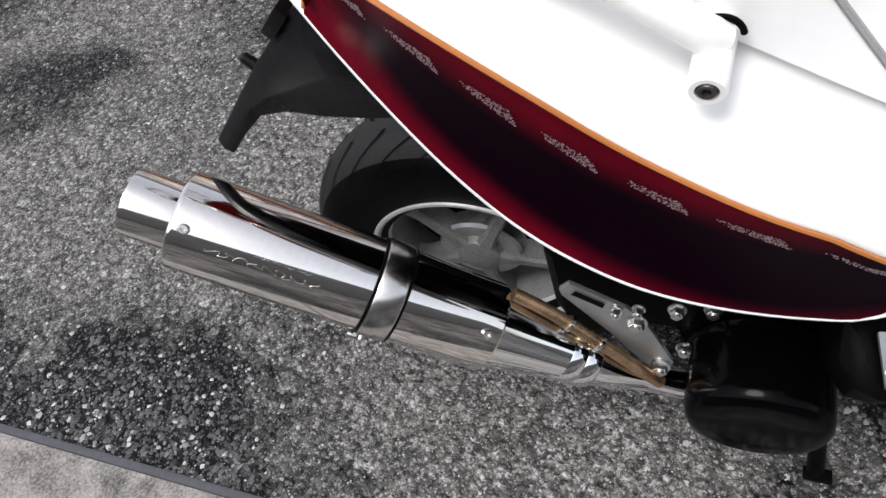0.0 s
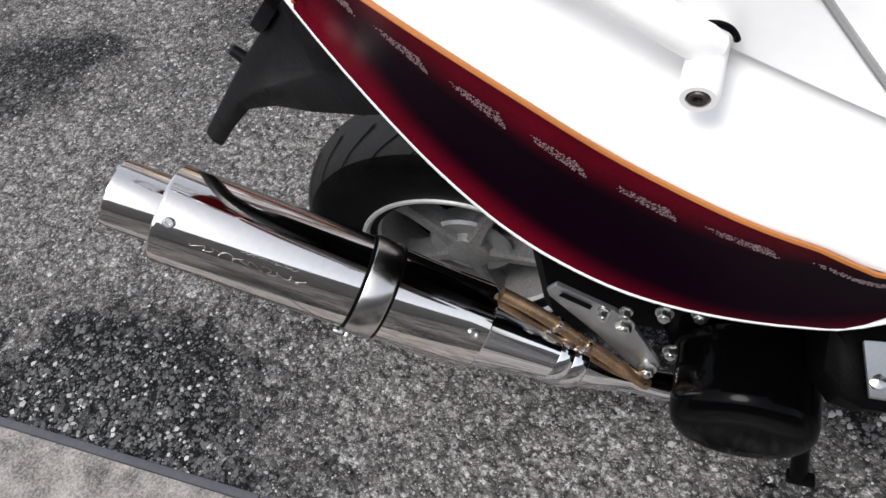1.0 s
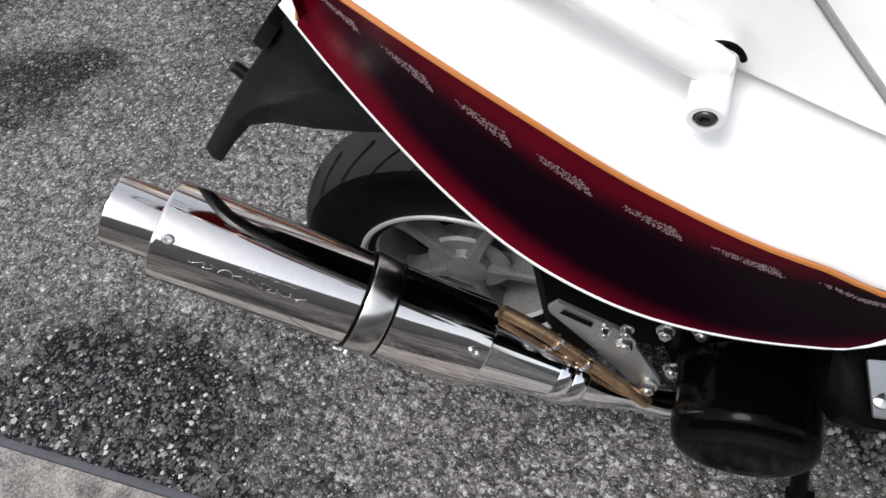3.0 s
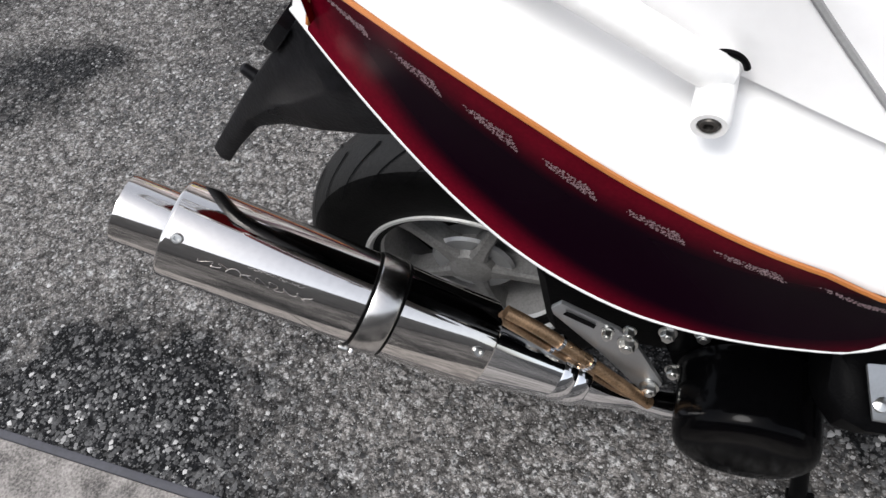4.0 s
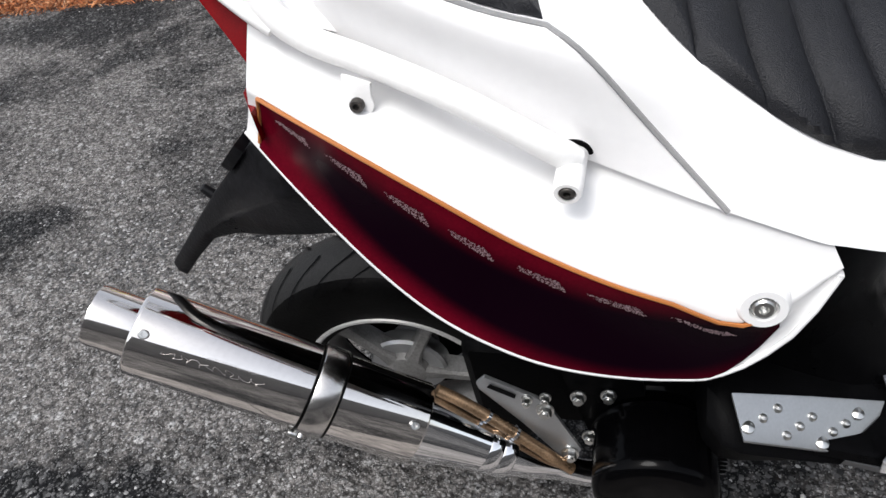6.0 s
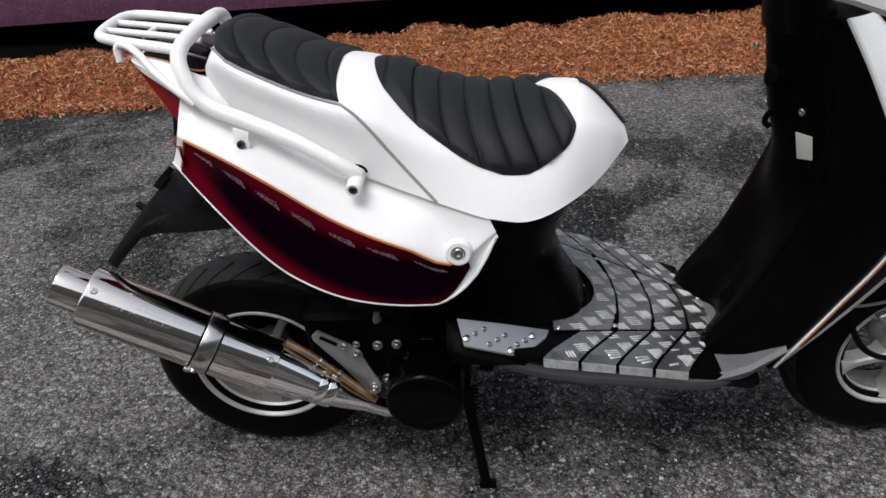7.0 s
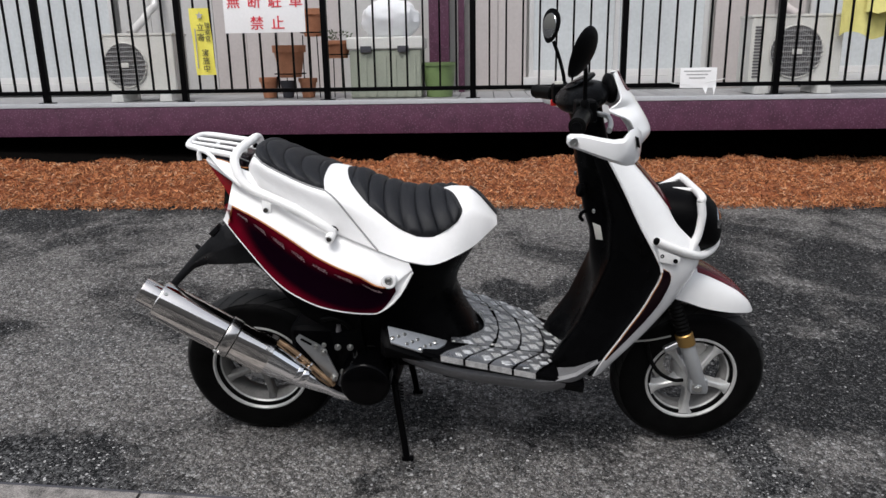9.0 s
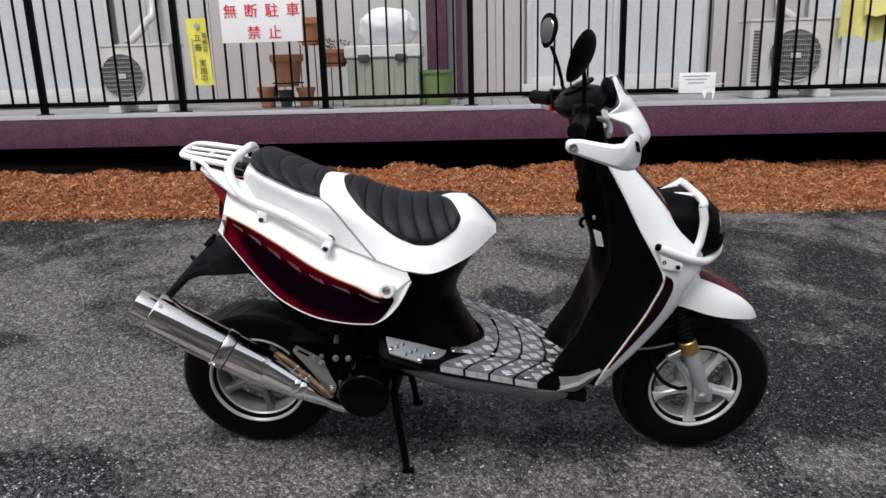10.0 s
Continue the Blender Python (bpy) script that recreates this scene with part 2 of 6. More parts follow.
# near-black colour that stands in for the shade below the deck
DECK_SHADE = material("deck_shade", (0.003, 0.0027, 0.0025), 0.95, vary=0.4, scale=15, bump=0.5, bump_scale=60, spec=0.01)
UNSEEN_WALL = material("grey_render", (0.2, 0.19, 0.18), 0.9, vary=0.2, scale=2, bump=0.4, bump_scale=60)
IRON = material("black_fence_paint", (0.002, 0.002, 0.0023), 0.4, vary=0.2, scale=20, spec=0.05)
WALL = material("pale_wall_panel", (0.47, 0.46, 0.45), 0.55, vary=0.06, scale=3, bump=0.1, bump_scale=120)
WALL_PINK = material("pinkish_wall_panel", (0.45, 0.41, 0.4), 0.6, vary=0.06, scale=3, bump=0.1, bump_scale=120)
GLASS_WHITE = material("curtained_glass", (0.52, 0.54, 0.55), 0.12, vary=0.08, scale=3, coat=0.6)
SASH = material("aluminium_sash", (0.62, 0.61, 0.6), 0.4, metal=0.3, vary=0.05, scale=8)
AC_WHITE = material("ivory_steel", (0.62, 0.61, 0.57), 0.4, vary=0.06, scale=8)
GRILLE = material("grey_grille_wire", (0.34, 0.34, 0.335), 0.5, vary=0.1, scale=20)
AC_DARK = material("dark_grille", (0.13, 0.122, 0.125), 0.5, vary=0.2, scale=20)
FOOT = material("white_resin_foot", (0.7, 0.7, 0.68), 0.6, vary=0.1, scale=20)
SIGN = material("white_sign_board", (0.8, 0.8, 0.8), 0.4, vary=0.03, scale=5)
SIGN_RED = material("red_lettering", (0.62, 0.03, 0.05), 0.5)
SIGN_BLACK = material("black_lettering", (0.03, 0.03, 0.03), 0.5)
SIGN_GREY = material("grey_print", (0.35, 0.35, 0.35), 0.6)
BANNER = material("yellow_banner", (0.74, 0.66, 0.1), 0.55, vary=0.06, scale=9)
CLOTH = material("yellow_cloth", (0.72, 0.66, 0.24), 0.9, vary=0.08, scale=20, bump=0.3, bump_scale=400)
TERRACOTTA = material("terracotta", (0.42, 0.18, 0.095), 0.8, vary=0.2, scale=12, bump=0.2)
POT_DARK = material("dark_pot", (0.05, 0.05, 0.06), 0.6, vary=0.2, scale=12)
LEAF = material("leaf", (0.05, 0.07, 0.03), 0.6, vary=0.35, scale=40)
BOX_GREEN = material("grey_green_resin", (0.3, 0.32, 0.26), 0.5, vary=0.08, scale=6)
LID_WHITE = material("white_resin_lid", (0.66, 0.66, 0.63), 0.5, vary=0.06, scale=8)
BAG = material("white_plastic_bag", (0.75, 0.76, 0.78), 0.35, vary=0.04, scale=10, bump=0.5, bump_scale=30)
BUCKET = material("green_bucket", (0.16, 0.23, 0.09), 0.45, vary=0.12, scale=9)


def fascia_material():
    m = material("purple_fascia", (0.072, 0.021, 0.047), 0.5, vary=0.3, scale=9, bump=1.0, bump_scale=110)
    n, l = m.node_tree.nodes, m.node_tree.links
    b = n["Principled BSDF"]
    old = b.inputs["Base Color"].links[0].from_socket
    v = n.new("ShaderNodeTexVoronoi")
    v.inputs["Scale"].default_value = 60
    l.new(n["Texture Coordinate"].outputs["Object"], v.inputs["Vector"])
    spot = n.new("ShaderNodeMapRange")
    spot.inputs["From Min"].default_value, spot.inputs["From Max"].default_value = 0.3, 0.2
    l.new(v.outputs["Distance"], spot.inputs["Value"])
    mix = n.new("ShaderNodeMix")
    mix.data_type = "RGBA"
    l.new(spot.outputs[0], mix.inputs["Factor"])
    l.new(old, mix.inputs["A"])
    mix.inputs["B"].default_value = (0.15, 0.07, 0.11, 1)
    l.new(mix.outputs["Result"], b.inputs["Base Color"])
    return m


FASCIA = fascia_material()


def maroon_to_black_material():
    """Maroon paint that turns softly near-black along the middle of the panel."""
    m = material("maroon_to_black_paint", (0.1, 0.002, 0.009), 0.2, metal=0.0, vary=0.2, scale=30, coat=0.0, spec=0.025)
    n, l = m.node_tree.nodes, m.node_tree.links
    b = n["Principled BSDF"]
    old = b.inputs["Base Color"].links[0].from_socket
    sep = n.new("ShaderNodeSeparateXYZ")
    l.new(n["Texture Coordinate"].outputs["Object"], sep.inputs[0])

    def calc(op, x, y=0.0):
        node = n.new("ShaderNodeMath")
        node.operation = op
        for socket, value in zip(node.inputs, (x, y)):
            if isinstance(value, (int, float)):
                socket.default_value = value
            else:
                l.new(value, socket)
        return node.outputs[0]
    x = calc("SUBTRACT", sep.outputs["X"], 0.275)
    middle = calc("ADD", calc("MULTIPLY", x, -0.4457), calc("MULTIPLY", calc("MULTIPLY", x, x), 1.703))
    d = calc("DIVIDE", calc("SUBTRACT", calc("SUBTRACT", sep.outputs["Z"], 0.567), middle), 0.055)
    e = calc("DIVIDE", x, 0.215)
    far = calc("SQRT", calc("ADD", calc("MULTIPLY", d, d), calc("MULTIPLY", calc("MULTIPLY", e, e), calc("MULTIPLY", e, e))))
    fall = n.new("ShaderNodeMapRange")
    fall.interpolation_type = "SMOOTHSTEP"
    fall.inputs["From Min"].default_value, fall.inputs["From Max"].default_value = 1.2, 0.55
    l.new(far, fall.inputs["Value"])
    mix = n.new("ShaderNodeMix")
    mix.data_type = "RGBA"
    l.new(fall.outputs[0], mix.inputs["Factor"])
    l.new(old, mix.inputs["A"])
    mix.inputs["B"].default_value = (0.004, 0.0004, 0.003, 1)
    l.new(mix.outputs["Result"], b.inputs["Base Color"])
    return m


MAROON_TO_BLACK = maroon_to_black_material()

# ---- shape helpers ----


def thing(name, label, category, at=(0, 0, 0), group="", kind=""):
    ob = new(name)
    ob.location = at
    ob.empty_display_size = 0.05
    return tagged(ob, label, category, group, kind)


def part(name, bm, mat, parent=None, label="", smooth=True):
    me = bpy.data.meshes.new(name)
    bmesh.ops.recalc_face_normals(bm, faces=bm.faces)
    for f in bm.faces:
        f.smooth = smooth
    bm.to_mesh(me)
    bm.free()
    if smooth:
        me.set_sharp_from_angle(angle=radians(38))
    me.materials.append(mat)
    ob = new(name, me)
    if parent is not None:
        ob.parent = parent
        top = parent
        while top is not None:
            ob.location = ob.location - top.location
            top = top.parent
    if label:
        ob["label"] = label
    return ob


def smooth_line(points, n=8, closed=False):
    """Points along a Catmull-Rom curve."""
    p = [Vector(q) for q in points]
    if closed:
        p = [p[-1]] + p + [p[0], p[1]]
    else:
        p = [p[0] * 2 - p[1]] + p + [p[-1] * 2 - p[-2]]
    out = []
    for i in range(1, len(p) - 2):
        a, b, c, d = p[i - 1:i + 3]
        for k in range(n):
            t = k / n
            out.append(0.5 * (2 * b + (c - a) * t + (2 * a - 5 * b + 4 * c - d) * t * t + (3 * b - a - 3 * c + d) * t ** 3))
    if not closed:
        out.append(p[-2])
    return out


def along(table):
    """A smooth function of x from rows (x, values...), by Catmull-Rom."""
    xs = [r[0] for r in table]
    vs = np.array([r[1:] for r in table], float)
    slopes = np.gradient(vs, np.array(xs), axis=0)

    def at(x):
        x = min(max(x, xs[0]), xs[-1])
        i = min(max(int(np.searchsorted(xs, x)) - 1, 0), len(xs) - 2)
        h = xs[i + 1] - xs[i]
        t = (x - xs[i]) / h
        return ((2 * t ** 3 - 3 * t * t + 1) * vs[i] + (t ** 3 - 2 * t * t + t) * h * slopes[i]
                + (-2 * t ** 3 + 3 * t * t) * vs[i + 1] + (t ** 3 - t * t) * h * slopes[i + 1])
    return at


def rings_mesh(bm, rings, closed_u=False, closed_v=True, caps=True):
    """Skin a row of rings of equal count."""
    vs = [[bm.verts.new(p) for p in ring] for ring in rings]
    n = len(vs[0])
    last = len(vs) if closed_u else len(vs) - 1
    for i in range(last):
        a, b = vs[i], vs[(i + 1) % len(vs)]
        for j in range(n if closed_v else n - 1):
            k = (j + 1) % n
            bm.faces.new((a[j], a[k], b[k], b[j]))
    if caps and closed_v and not closed_u:
        bm.faces.new(vs[0][::-1])
        bm.faces.new(vs[-1])
    return bm


def tube(points, r, n=8, seg=10, closed=False, bm=None, taper=None, raw=False):
    """A round tube along a smooth line."""
    bm = bm or bmesh.new()
    line = [Vector(p) for p in points] if raw else smooth_line(points, n, closed)
    rings, side = [], None
    m = len(line)
    for i, p in enumerate(line):
        d = (line[(i + 1) % m] - line[i - 1]) if closed else (line[min(i + 1, m - 1)] - line[max(i - 1, 0)])
        d.normalize()
        if side is None:
            side = d.orthogonal().normalized()
        side = (side - d * side.dot(d)).normalized()
        up = d.cross(side)
        rad = taper(i / (m - 1)) if taper else r
        rings.append([p + (side * math.cos(a) + up * math.sin(a)) * rad for a in (2 * math.pi * k / seg for k in range(seg))])
    return rings_mesh(bm, rings, closed_u=closed)


def lathe(profile, origin, axis, seg=32, bm=None, caps=True):
    """Turn (along, radius) pairs round an axis."""
    bm = bm or bmesh.new()
    axis = Vector(axis).normalized()
    side = axis.orthogonal().normalized()
    up = axis.cross(side)
    rings = []
    for s, r in profile:
        c = Vector(origin) + axis * s
        rings.append([c + (side * math.cos(a) + up * math.sin(a)) * max(r, 1e-4) for a in (2 * math.pi * k / seg for k in range(seg))])
    return rings_mesh(bm, rings, caps=caps)


def shell(grid, thick, bm=None):
    """A sheet with thickness from a grid of points; its front is moved by nothing, its back along minus the normal."""
    bm = bm or bmesh.new()
    g = np.array([[tuple(p) for p in row] for row in grid], float)
    du, dv = np.gradient(g, axis=0), np.gradient(g, axis=1)
    nrm = np.cross(du, dv)
    nrm /= np.linalg.norm(nrm, axis=2, keepdims=True) + 1e-12
    back = g - nrm * thick
    nu, nv = g.shape[:2]
    A = [[bm.verts.new(p) for p in row] for row in g]
    B = [[bm.verts.new(p) for p in row] for row in back]
    for i in range(nu - 1):
        for j in range(nv - 1):
            bm.faces.new((A[i][j], A[i + 1][j], A[i + 1][j + 1], A[i][j + 1]))
            bm.faces.new((B[i][j], B[i][j + 1], B[i + 1][j + 1], B[i + 1][j]))
    rim = [(i, 0) for i in range(nu)] + [(nu - 1, j) for j in range(1, nv)] + [(i, nv - 1) for i in range(nu - 2, -1, -1)] + [(0, j) for j in range(nv - 2, 0, -1)]
    for k in range(len(rim)):
        (a, b), (c, d) = rim[k], rim[(k + 1) % len(rim)]
        bm.faces.new((A[a][b], A[c][d], B[c][d], B[a][b]))
    return bm


def box(size, at=(0, 0, 0), bevel=0.0, seg=2, bm=None, turn=None):
    b2 = bmesh.new()
    bmesh.ops.create_cube(b2, size=1)
    bmesh.ops.scale(b2, vec=size, verts=b2.verts)
    if bevel:
        bmesh.ops.bevel(b2, geom=list(b2.edges), offset=bevel, segments=seg, affect="EDGES", profile=0.7)
    if turn is not None:
        bmesh.ops.transform(b2, matrix=turn, verts=b2.verts)
    bmesh.ops.translate(b2, vec=at, verts=b2.verts)
    if bm is None:
        return b2
    return join(bm, b2)


def join(bm, other):
    tmp = bpy.data.meshes.new("tmp")
    other.to_mesh(tmp)
    other.free()
    bm.from_mesh(tmp)
    bpy.data.meshes.remove(tmp)
    return bm


def slab(outline, thick, bevel=0.0, bm=None):
    """A plate: an outline of points in one plane, given depth along the vector thick."""
    b2 = bmesh.new()
    t = Vector(thick)
    a = [b2.verts.new(Vector(p)) for p in outline]
    b = [b2.verts.new(Vector(p) + t) for p in outline]
    b2.faces.new(a)
    b2.faces.new(b[::-1])
    for i in range(len(a)):
        k = (i + 1) % len(a)
        b2.faces.new((a[i], b[i], b[k], a[k]))
    if bevel:
        bmesh.ops.recalc_face_normals(b2, faces=b2.faces)
        bmesh.ops.bevel(b2, geom=list(b2.edges), offset=bevel, segments=2, affect="EDGES", profile=0.7)
    if bm is None:
        return b2
    return join(bm, b2)


def mirrored(bm):
    """The same shape on the other side of the machine."""
    b2 = bm.copy()
    bmesh.ops.scale(b2, vec=(1, -1, 1), verts=b2.verts)
    bmesh.ops.reverse_faces(b2, faces=b2.faces)
    return b2


def hex_bolt(at, axis, r=0.008, h=0.006, washer=True):
    bm = bmesh.new()
    if washer:
        lathe([(0, r * 0.6), (0, r * 1.3), (0.0015, r * 1.3), (0.0018, r * 0.9)], at, axis, 18, bm)
    lathe([(0.0015, r * 0.9), (0.0015, r), (h * 0.85, r), (h, r * 0.86)], at, axis, 6, bm)
    lathe([(h * 0.9, r * 0.55), (h * 1.25, r * 0.5)], at, axis, 12, bm)
    return bm


def cap_screw(at, axis, r=0.006, h=0.005):
    """A round screw head with a sunk socket."""
    return lathe([(0, r), (h * 0.7, r), (h, r * 0.8), (h, r * 0.45), (h * 0.4, r * 0.42), (h * 0.4, 0)], at, axis, 18, caps=False)

# ---- ground and setting ----


def mulch_crest(x):
    return 3.2 + 0.14 * x + 0.05 * noise.noise((x * 1.7, 0, 2))


def heap_height(x, y):
    edge = 2.38 + 0.11 * x + 0.05 * noise.noise((x * 3, 0, 7))
    k = min(max((y - edge) / 0.25, 0), 1)
    back = 1 - min(max((y - mulch_crest(x)) / 0.16, 0), 1)
    high = 0.068 + 0.06 * noise.noise((x * 2.5, y * 2.5, 3)) + 0.03 * noise.noise((x * 9, y * 9, 5))
    return (high * k * k * (3 - 2 * k) + 0.012 * k) * back - 0.012


def build_ground():
    bm = bmesh.new()
    coords = [-3000, -300, -60, -20, -8] + [-4 + 0.5 * i for i in range(17)] + [8, 20, 60, 300, 3000]
    vs = [[bm.verts.new((x, y, 0)) for y in coords] for x in coords]
    for i in range(len(coords) - 1):
        for j in range(len(coords) - 1):
            bm.faces.new((vs[i][j], vs[i + 1][j], vs[i + 1][j + 1], vs[i][j + 1]))
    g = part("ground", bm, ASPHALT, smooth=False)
    tagged(g, "worn grey asphalt with pale stones and dark patches", "asphalt", kind="structure")
    # loose aggregate standing proud of the surface close to the machine
    rng = random.Random(4)
    verts, faces = [], []
    for i in range(76000):
        x, y = rng.uniform(-1.1, 1.3), rng.uniform(-0.62, 0.75)
        r = rng.choice((0.0016, 0.002, 0.0026, 0.0034, 0.0042))
        if i > 26000:
            x, y = rng.uniform(-2.4, 3.2), rng.uniform(-0.5, 2.15)
            r = rng.choice((0.0022, 0.0026, 0.0032, 0.004, 0.005))
        elif i > 18000:
            # coarse chips where the binder has worn away
            cx, cy, rx, ry = rng.choice(((-0.6, -0.38, 0.42, 0.2), (-0.45, -0.3, 0.3, 0.15), (-0.74, 0.43, 0.2, 0.16), (1.46, -0.15, 0.14, 0.2), (0.66, -0.1, 0.3, 0.2)))
            x, y = cx + rx * rng.gauss(0, 0.6), max(cy + ry * rng.gauss(0, 0.6), -0.6)
            r = rng.choice((0.0025, 0.0032, 0.004, 0.005, 0.0062))
        a = rng.uniform(0, 6.28)
        k = len(verts)
        for j in range(5):
            rr = r * rng.uniform(0.55, 1.4)
            verts.append((x + rr * math.cos(a + j * 1.257), y + rr * math.sin(a + j * 1.257), -0.0005))
        verts.append((x + r * rng.uniform(-0.6, 0.6), y + r * rng.uniform(-0.6, 0.6), r * rng.uniform(0.12, 0.5)))
        faces += [(k + j, k + (j + 1) % 5, k + 5) for j in range(5)]
    me = bpy.data.meshes.new("grit")
    me.from_pydata(verts, [], faces)
    me.materials.append(GRIT)
    tagged(new("grit", me), "pale and dark stone chips set in asphalt", "stone chips", kind="stuff")


def grit_material():
    m = material("grit", (0.16, 0.155, 0.15), 0.7, vary=0.3, scale=60, spec=0.2)
    n, l = m.node_tree.nodes, m.node_tree.links
    geo = n.new("ShaderNodeNewGeometry")
    ramp = n.new("ShaderNodeValToRGB")
    e = ramp.color_ramp.elements
    e[0].position, e[0].color = 0.0, (0.02, 0.02, 0.021, 1)
    e[1].position, e[1].color = 1.0, (0.46, 0.455, 0.45, 1)
    mid = e.new(0.86)
    mid.color = (0.11, 0.11, 0.111, 1)
    l.new(geo.outputs["Random Per Island"], ramp.inputs["Fac"])
    l.new(ramp.outputs["Color"], n["Principled BSDF"].inputs["Base Color"])
    return m


GRIT = grit_material()
build_ground()

kerb = thing("kerb_strip", "pale weathered concrete kerb strip beside the asphalt", "kerb", kind="structure")
for i in range(12):
    x0 = -12.2 + 2.0 * i
    bm = box((1.994, 0.28, 0.06), (x0 + 1.0, -0.514 - 0.028 * (x0 + 1.0), -0.02), 0.006, turn=Matrix.Rotation(-0.028, 4, "Z"))
    part("kerb_stone", bm, CONCRETE, kerb)
    joint = box((1.994, 0.014, 0.006), (x0 + 1.0, -0.3665 - 0.028 * (x0 + 1.0), 0.001), 0.002, turn=Matrix.Rotation(-0.028, 4, "Z"))
    part("kerb_joint", joint, POT_DARK, kerb, "dark open joint along the kerb")


# unseen plain wall that closes the yard, added to darken reflections on the machine
unseen_wall = thing("wall_yard", "plain grey wall added out of view to darken reflections", "wall", (0, -6.5, 0), kind="structure")
wall_bm = box((40, 0.2, 3.4), (0, -6.5, 1.7), 0.01)
part("wall_face", wall_bm, UNSEEN_WALL, unseen_wall)


def chips(name, count, seed, place, mat, size, label, category):
    """Shredded bark: many thin bent slivers lying every way."""
    rng = random.Random(seed)
    verts, faces = [], []
    for i in range(count):
        x, y, z = place(rng)
        d = Vector((rng.uniform(-1, 1), rng.uniform(-1, 1), rng.uniform(-0.35, 0.9))).normalized()
        s = d.orthogonal().normalized()
        s = (Matrix.Rotation(rng.uniform(0, 6.28), 3, d) @ s)
        ln, w = rng.uniform(*size), rng.uniform(0.0008, 0.0028)
        c = Vector((x, y, z))
        bend = d.cross(s) * ln * rng.uniform(-0.2, 0.2)
        k = len(verts)
        verts += [c - d * ln / 2 + s * w, c - d * ln / 2 - s * w, c + bend - s * w * 1.2, c + bend + s * w * 1.2, c + d * ln / 2]
        faces += [(k, k + 1, k + 2, k + 3), (k + 3, k + 2, k + 4)]
    me = bpy.data.meshes.new(name)
    me.from_pydata([tuple(v) for v in verts], [], faces)
    me.materials.append(mat)
    return tagged(new(name, me), label, category, kind="stuff")


def chip_material():
    m = material("mulch_chip", (0.36, 0.12, 0.04), 0.85)
    n, l = m.node_tree.nodes, m.node_tree.links
    geo = n.new("ShaderNodeNewGeometry")
    ramp = n.new("ShaderNodeValToRGB")
    e = ramp.color_ramp.elements
    e[0].position, e[0].color = 0.0, (0.03, 0.011, 0.006, 1)
    e[1].position, e[1].color = 1.0, (0.6, 0.4, 0.26, 1)
    mid = e.new(0.5)
    mid.color = (0.42, 0.135, 0.046, 1)
    mid2 = e.new(0.85)
    mid2.color = (0.62, 0.27, 0.11, 1)
    l.new(geo.outputs["Random Per Island"], ramp.inputs["Fac"])
    l.new(ramp.outputs["Color"], n["Principled BSDF"].inputs["Base Color"])
    return m


def build_mulch():
    bm = bmesh.new()
    grid = [[(x, y, heap_height(x, y)) for y in np.linspace(1.6, 3.9, 60)] for x in np.linspace(-5.5, 6, 180)]
    rows = [[bm.verts.new(p) for p in r] for r in grid]
    for i in range(len(rows) - 1):
        for j in range(len(rows[0]) - 1):
            bm.faces.new((rows[i][j], rows[i + 1][j], rows[i + 1][j + 1], rows[i][j + 1]))
    tagged(part("mulch_bed", bm, MULCH), "bed of reddish-brown shredded bark mulch", "mulch", kind="structure")

    def place(rng):
        x = rng.uniform(-4.6, 4.8)
        front, back = 2.29 + 0.11 * x, mulch_crest(x) + 0.03
        y = front + (back - front) * (rng.random() if rng.random() < 0.92 else rng.uniform(-0.05, 0.12))
        return x, y, max(heap_height(x, y), 0) + rng.uniform(0, 0.028)
    chips("mulch_chips", 120000, 11, place, chip_material(), (0.012, 0.05), "loose reddish-brown slivers of shredded bark", "mulch")


build_mulch()

# the raised deck runs nearly along the machine, slightly askew and falling a little
DECK_M = Matrix.Translation((0.29, 3.5, 0.484)) @ Matrix.Rotation(-0.01, 4, "Z") @ Matrix.Rotation(-0.037, 4, "Y") @ Matrix.Rotation(-0.08, 4, "X") @ Matrix.Scale(0.936, 4)


def deck_thing(name, label, category, at=(0, 0, 0), group="", kind="", turn=0.0):
    """A thing at a place given along the deck, back from the fence, and above the boards."""
    ob = thing(name, label, category, (0, 0, 0), group, kind)
    ob.matrix_world = DECK_M @ pose(at[0], at[1], at[2], 0, 0, turn)
    return ob


def local(name, bm, mat, parent, label="", smooth=True):
    """A part built in its parent's own coordinates."""
    ob = part(name, bm, mat, None, label, smooth)
    ob.parent = parent
    return ob


deck = deck_thing("deck", "raised grey deck with a pale edge and purple fascia", "deck", kind="structure")
local("fascia", box((13, 0.03, 0.225), (0.5, -0.075, -0.142), 0.004), FASCIA, deck, "speckled dark purple fascia board")
local("edge_trim", box((13, 0.05, 0.032), (0.5, -0.07, -0.012), 0.004), DECK_TRIM, deck, "pale grey edge strip")
plank = local("deck_board", box((0.14, 1.3, 0.024), (0, 0, 0), 0.003), DECK, deck)
plank.location = (-5.5, 0.61, -0.016)
for i in range(1, 84):
    p2 = new("deck_board", plank.data)
    p2.parent = deck
    p2.location = (-5.5 + 0.145 * i, 0.61, -0.016)
# back board and ground sheet carry the under-deck shade in their colour
under = deck_thing("deck_underside", "backing beneath the raised deck, its shade put into the colour", "soil", kind="structure")
local("back_board", box((13, 0.05, 0.5), (0.5, 0.75, -0.3)), DECK_SHADE, under)
tagged(part("soil_bed", slab([(x, y, 0.002) for x, y in ((-9, 1.98), (9, 4.5), (9, 7.5), (-9, 7.5))], (0, 0, 0.004)), DECK_SHADE), "ground under the raised deck, its shade put into the colour", "soil", kind="structure")

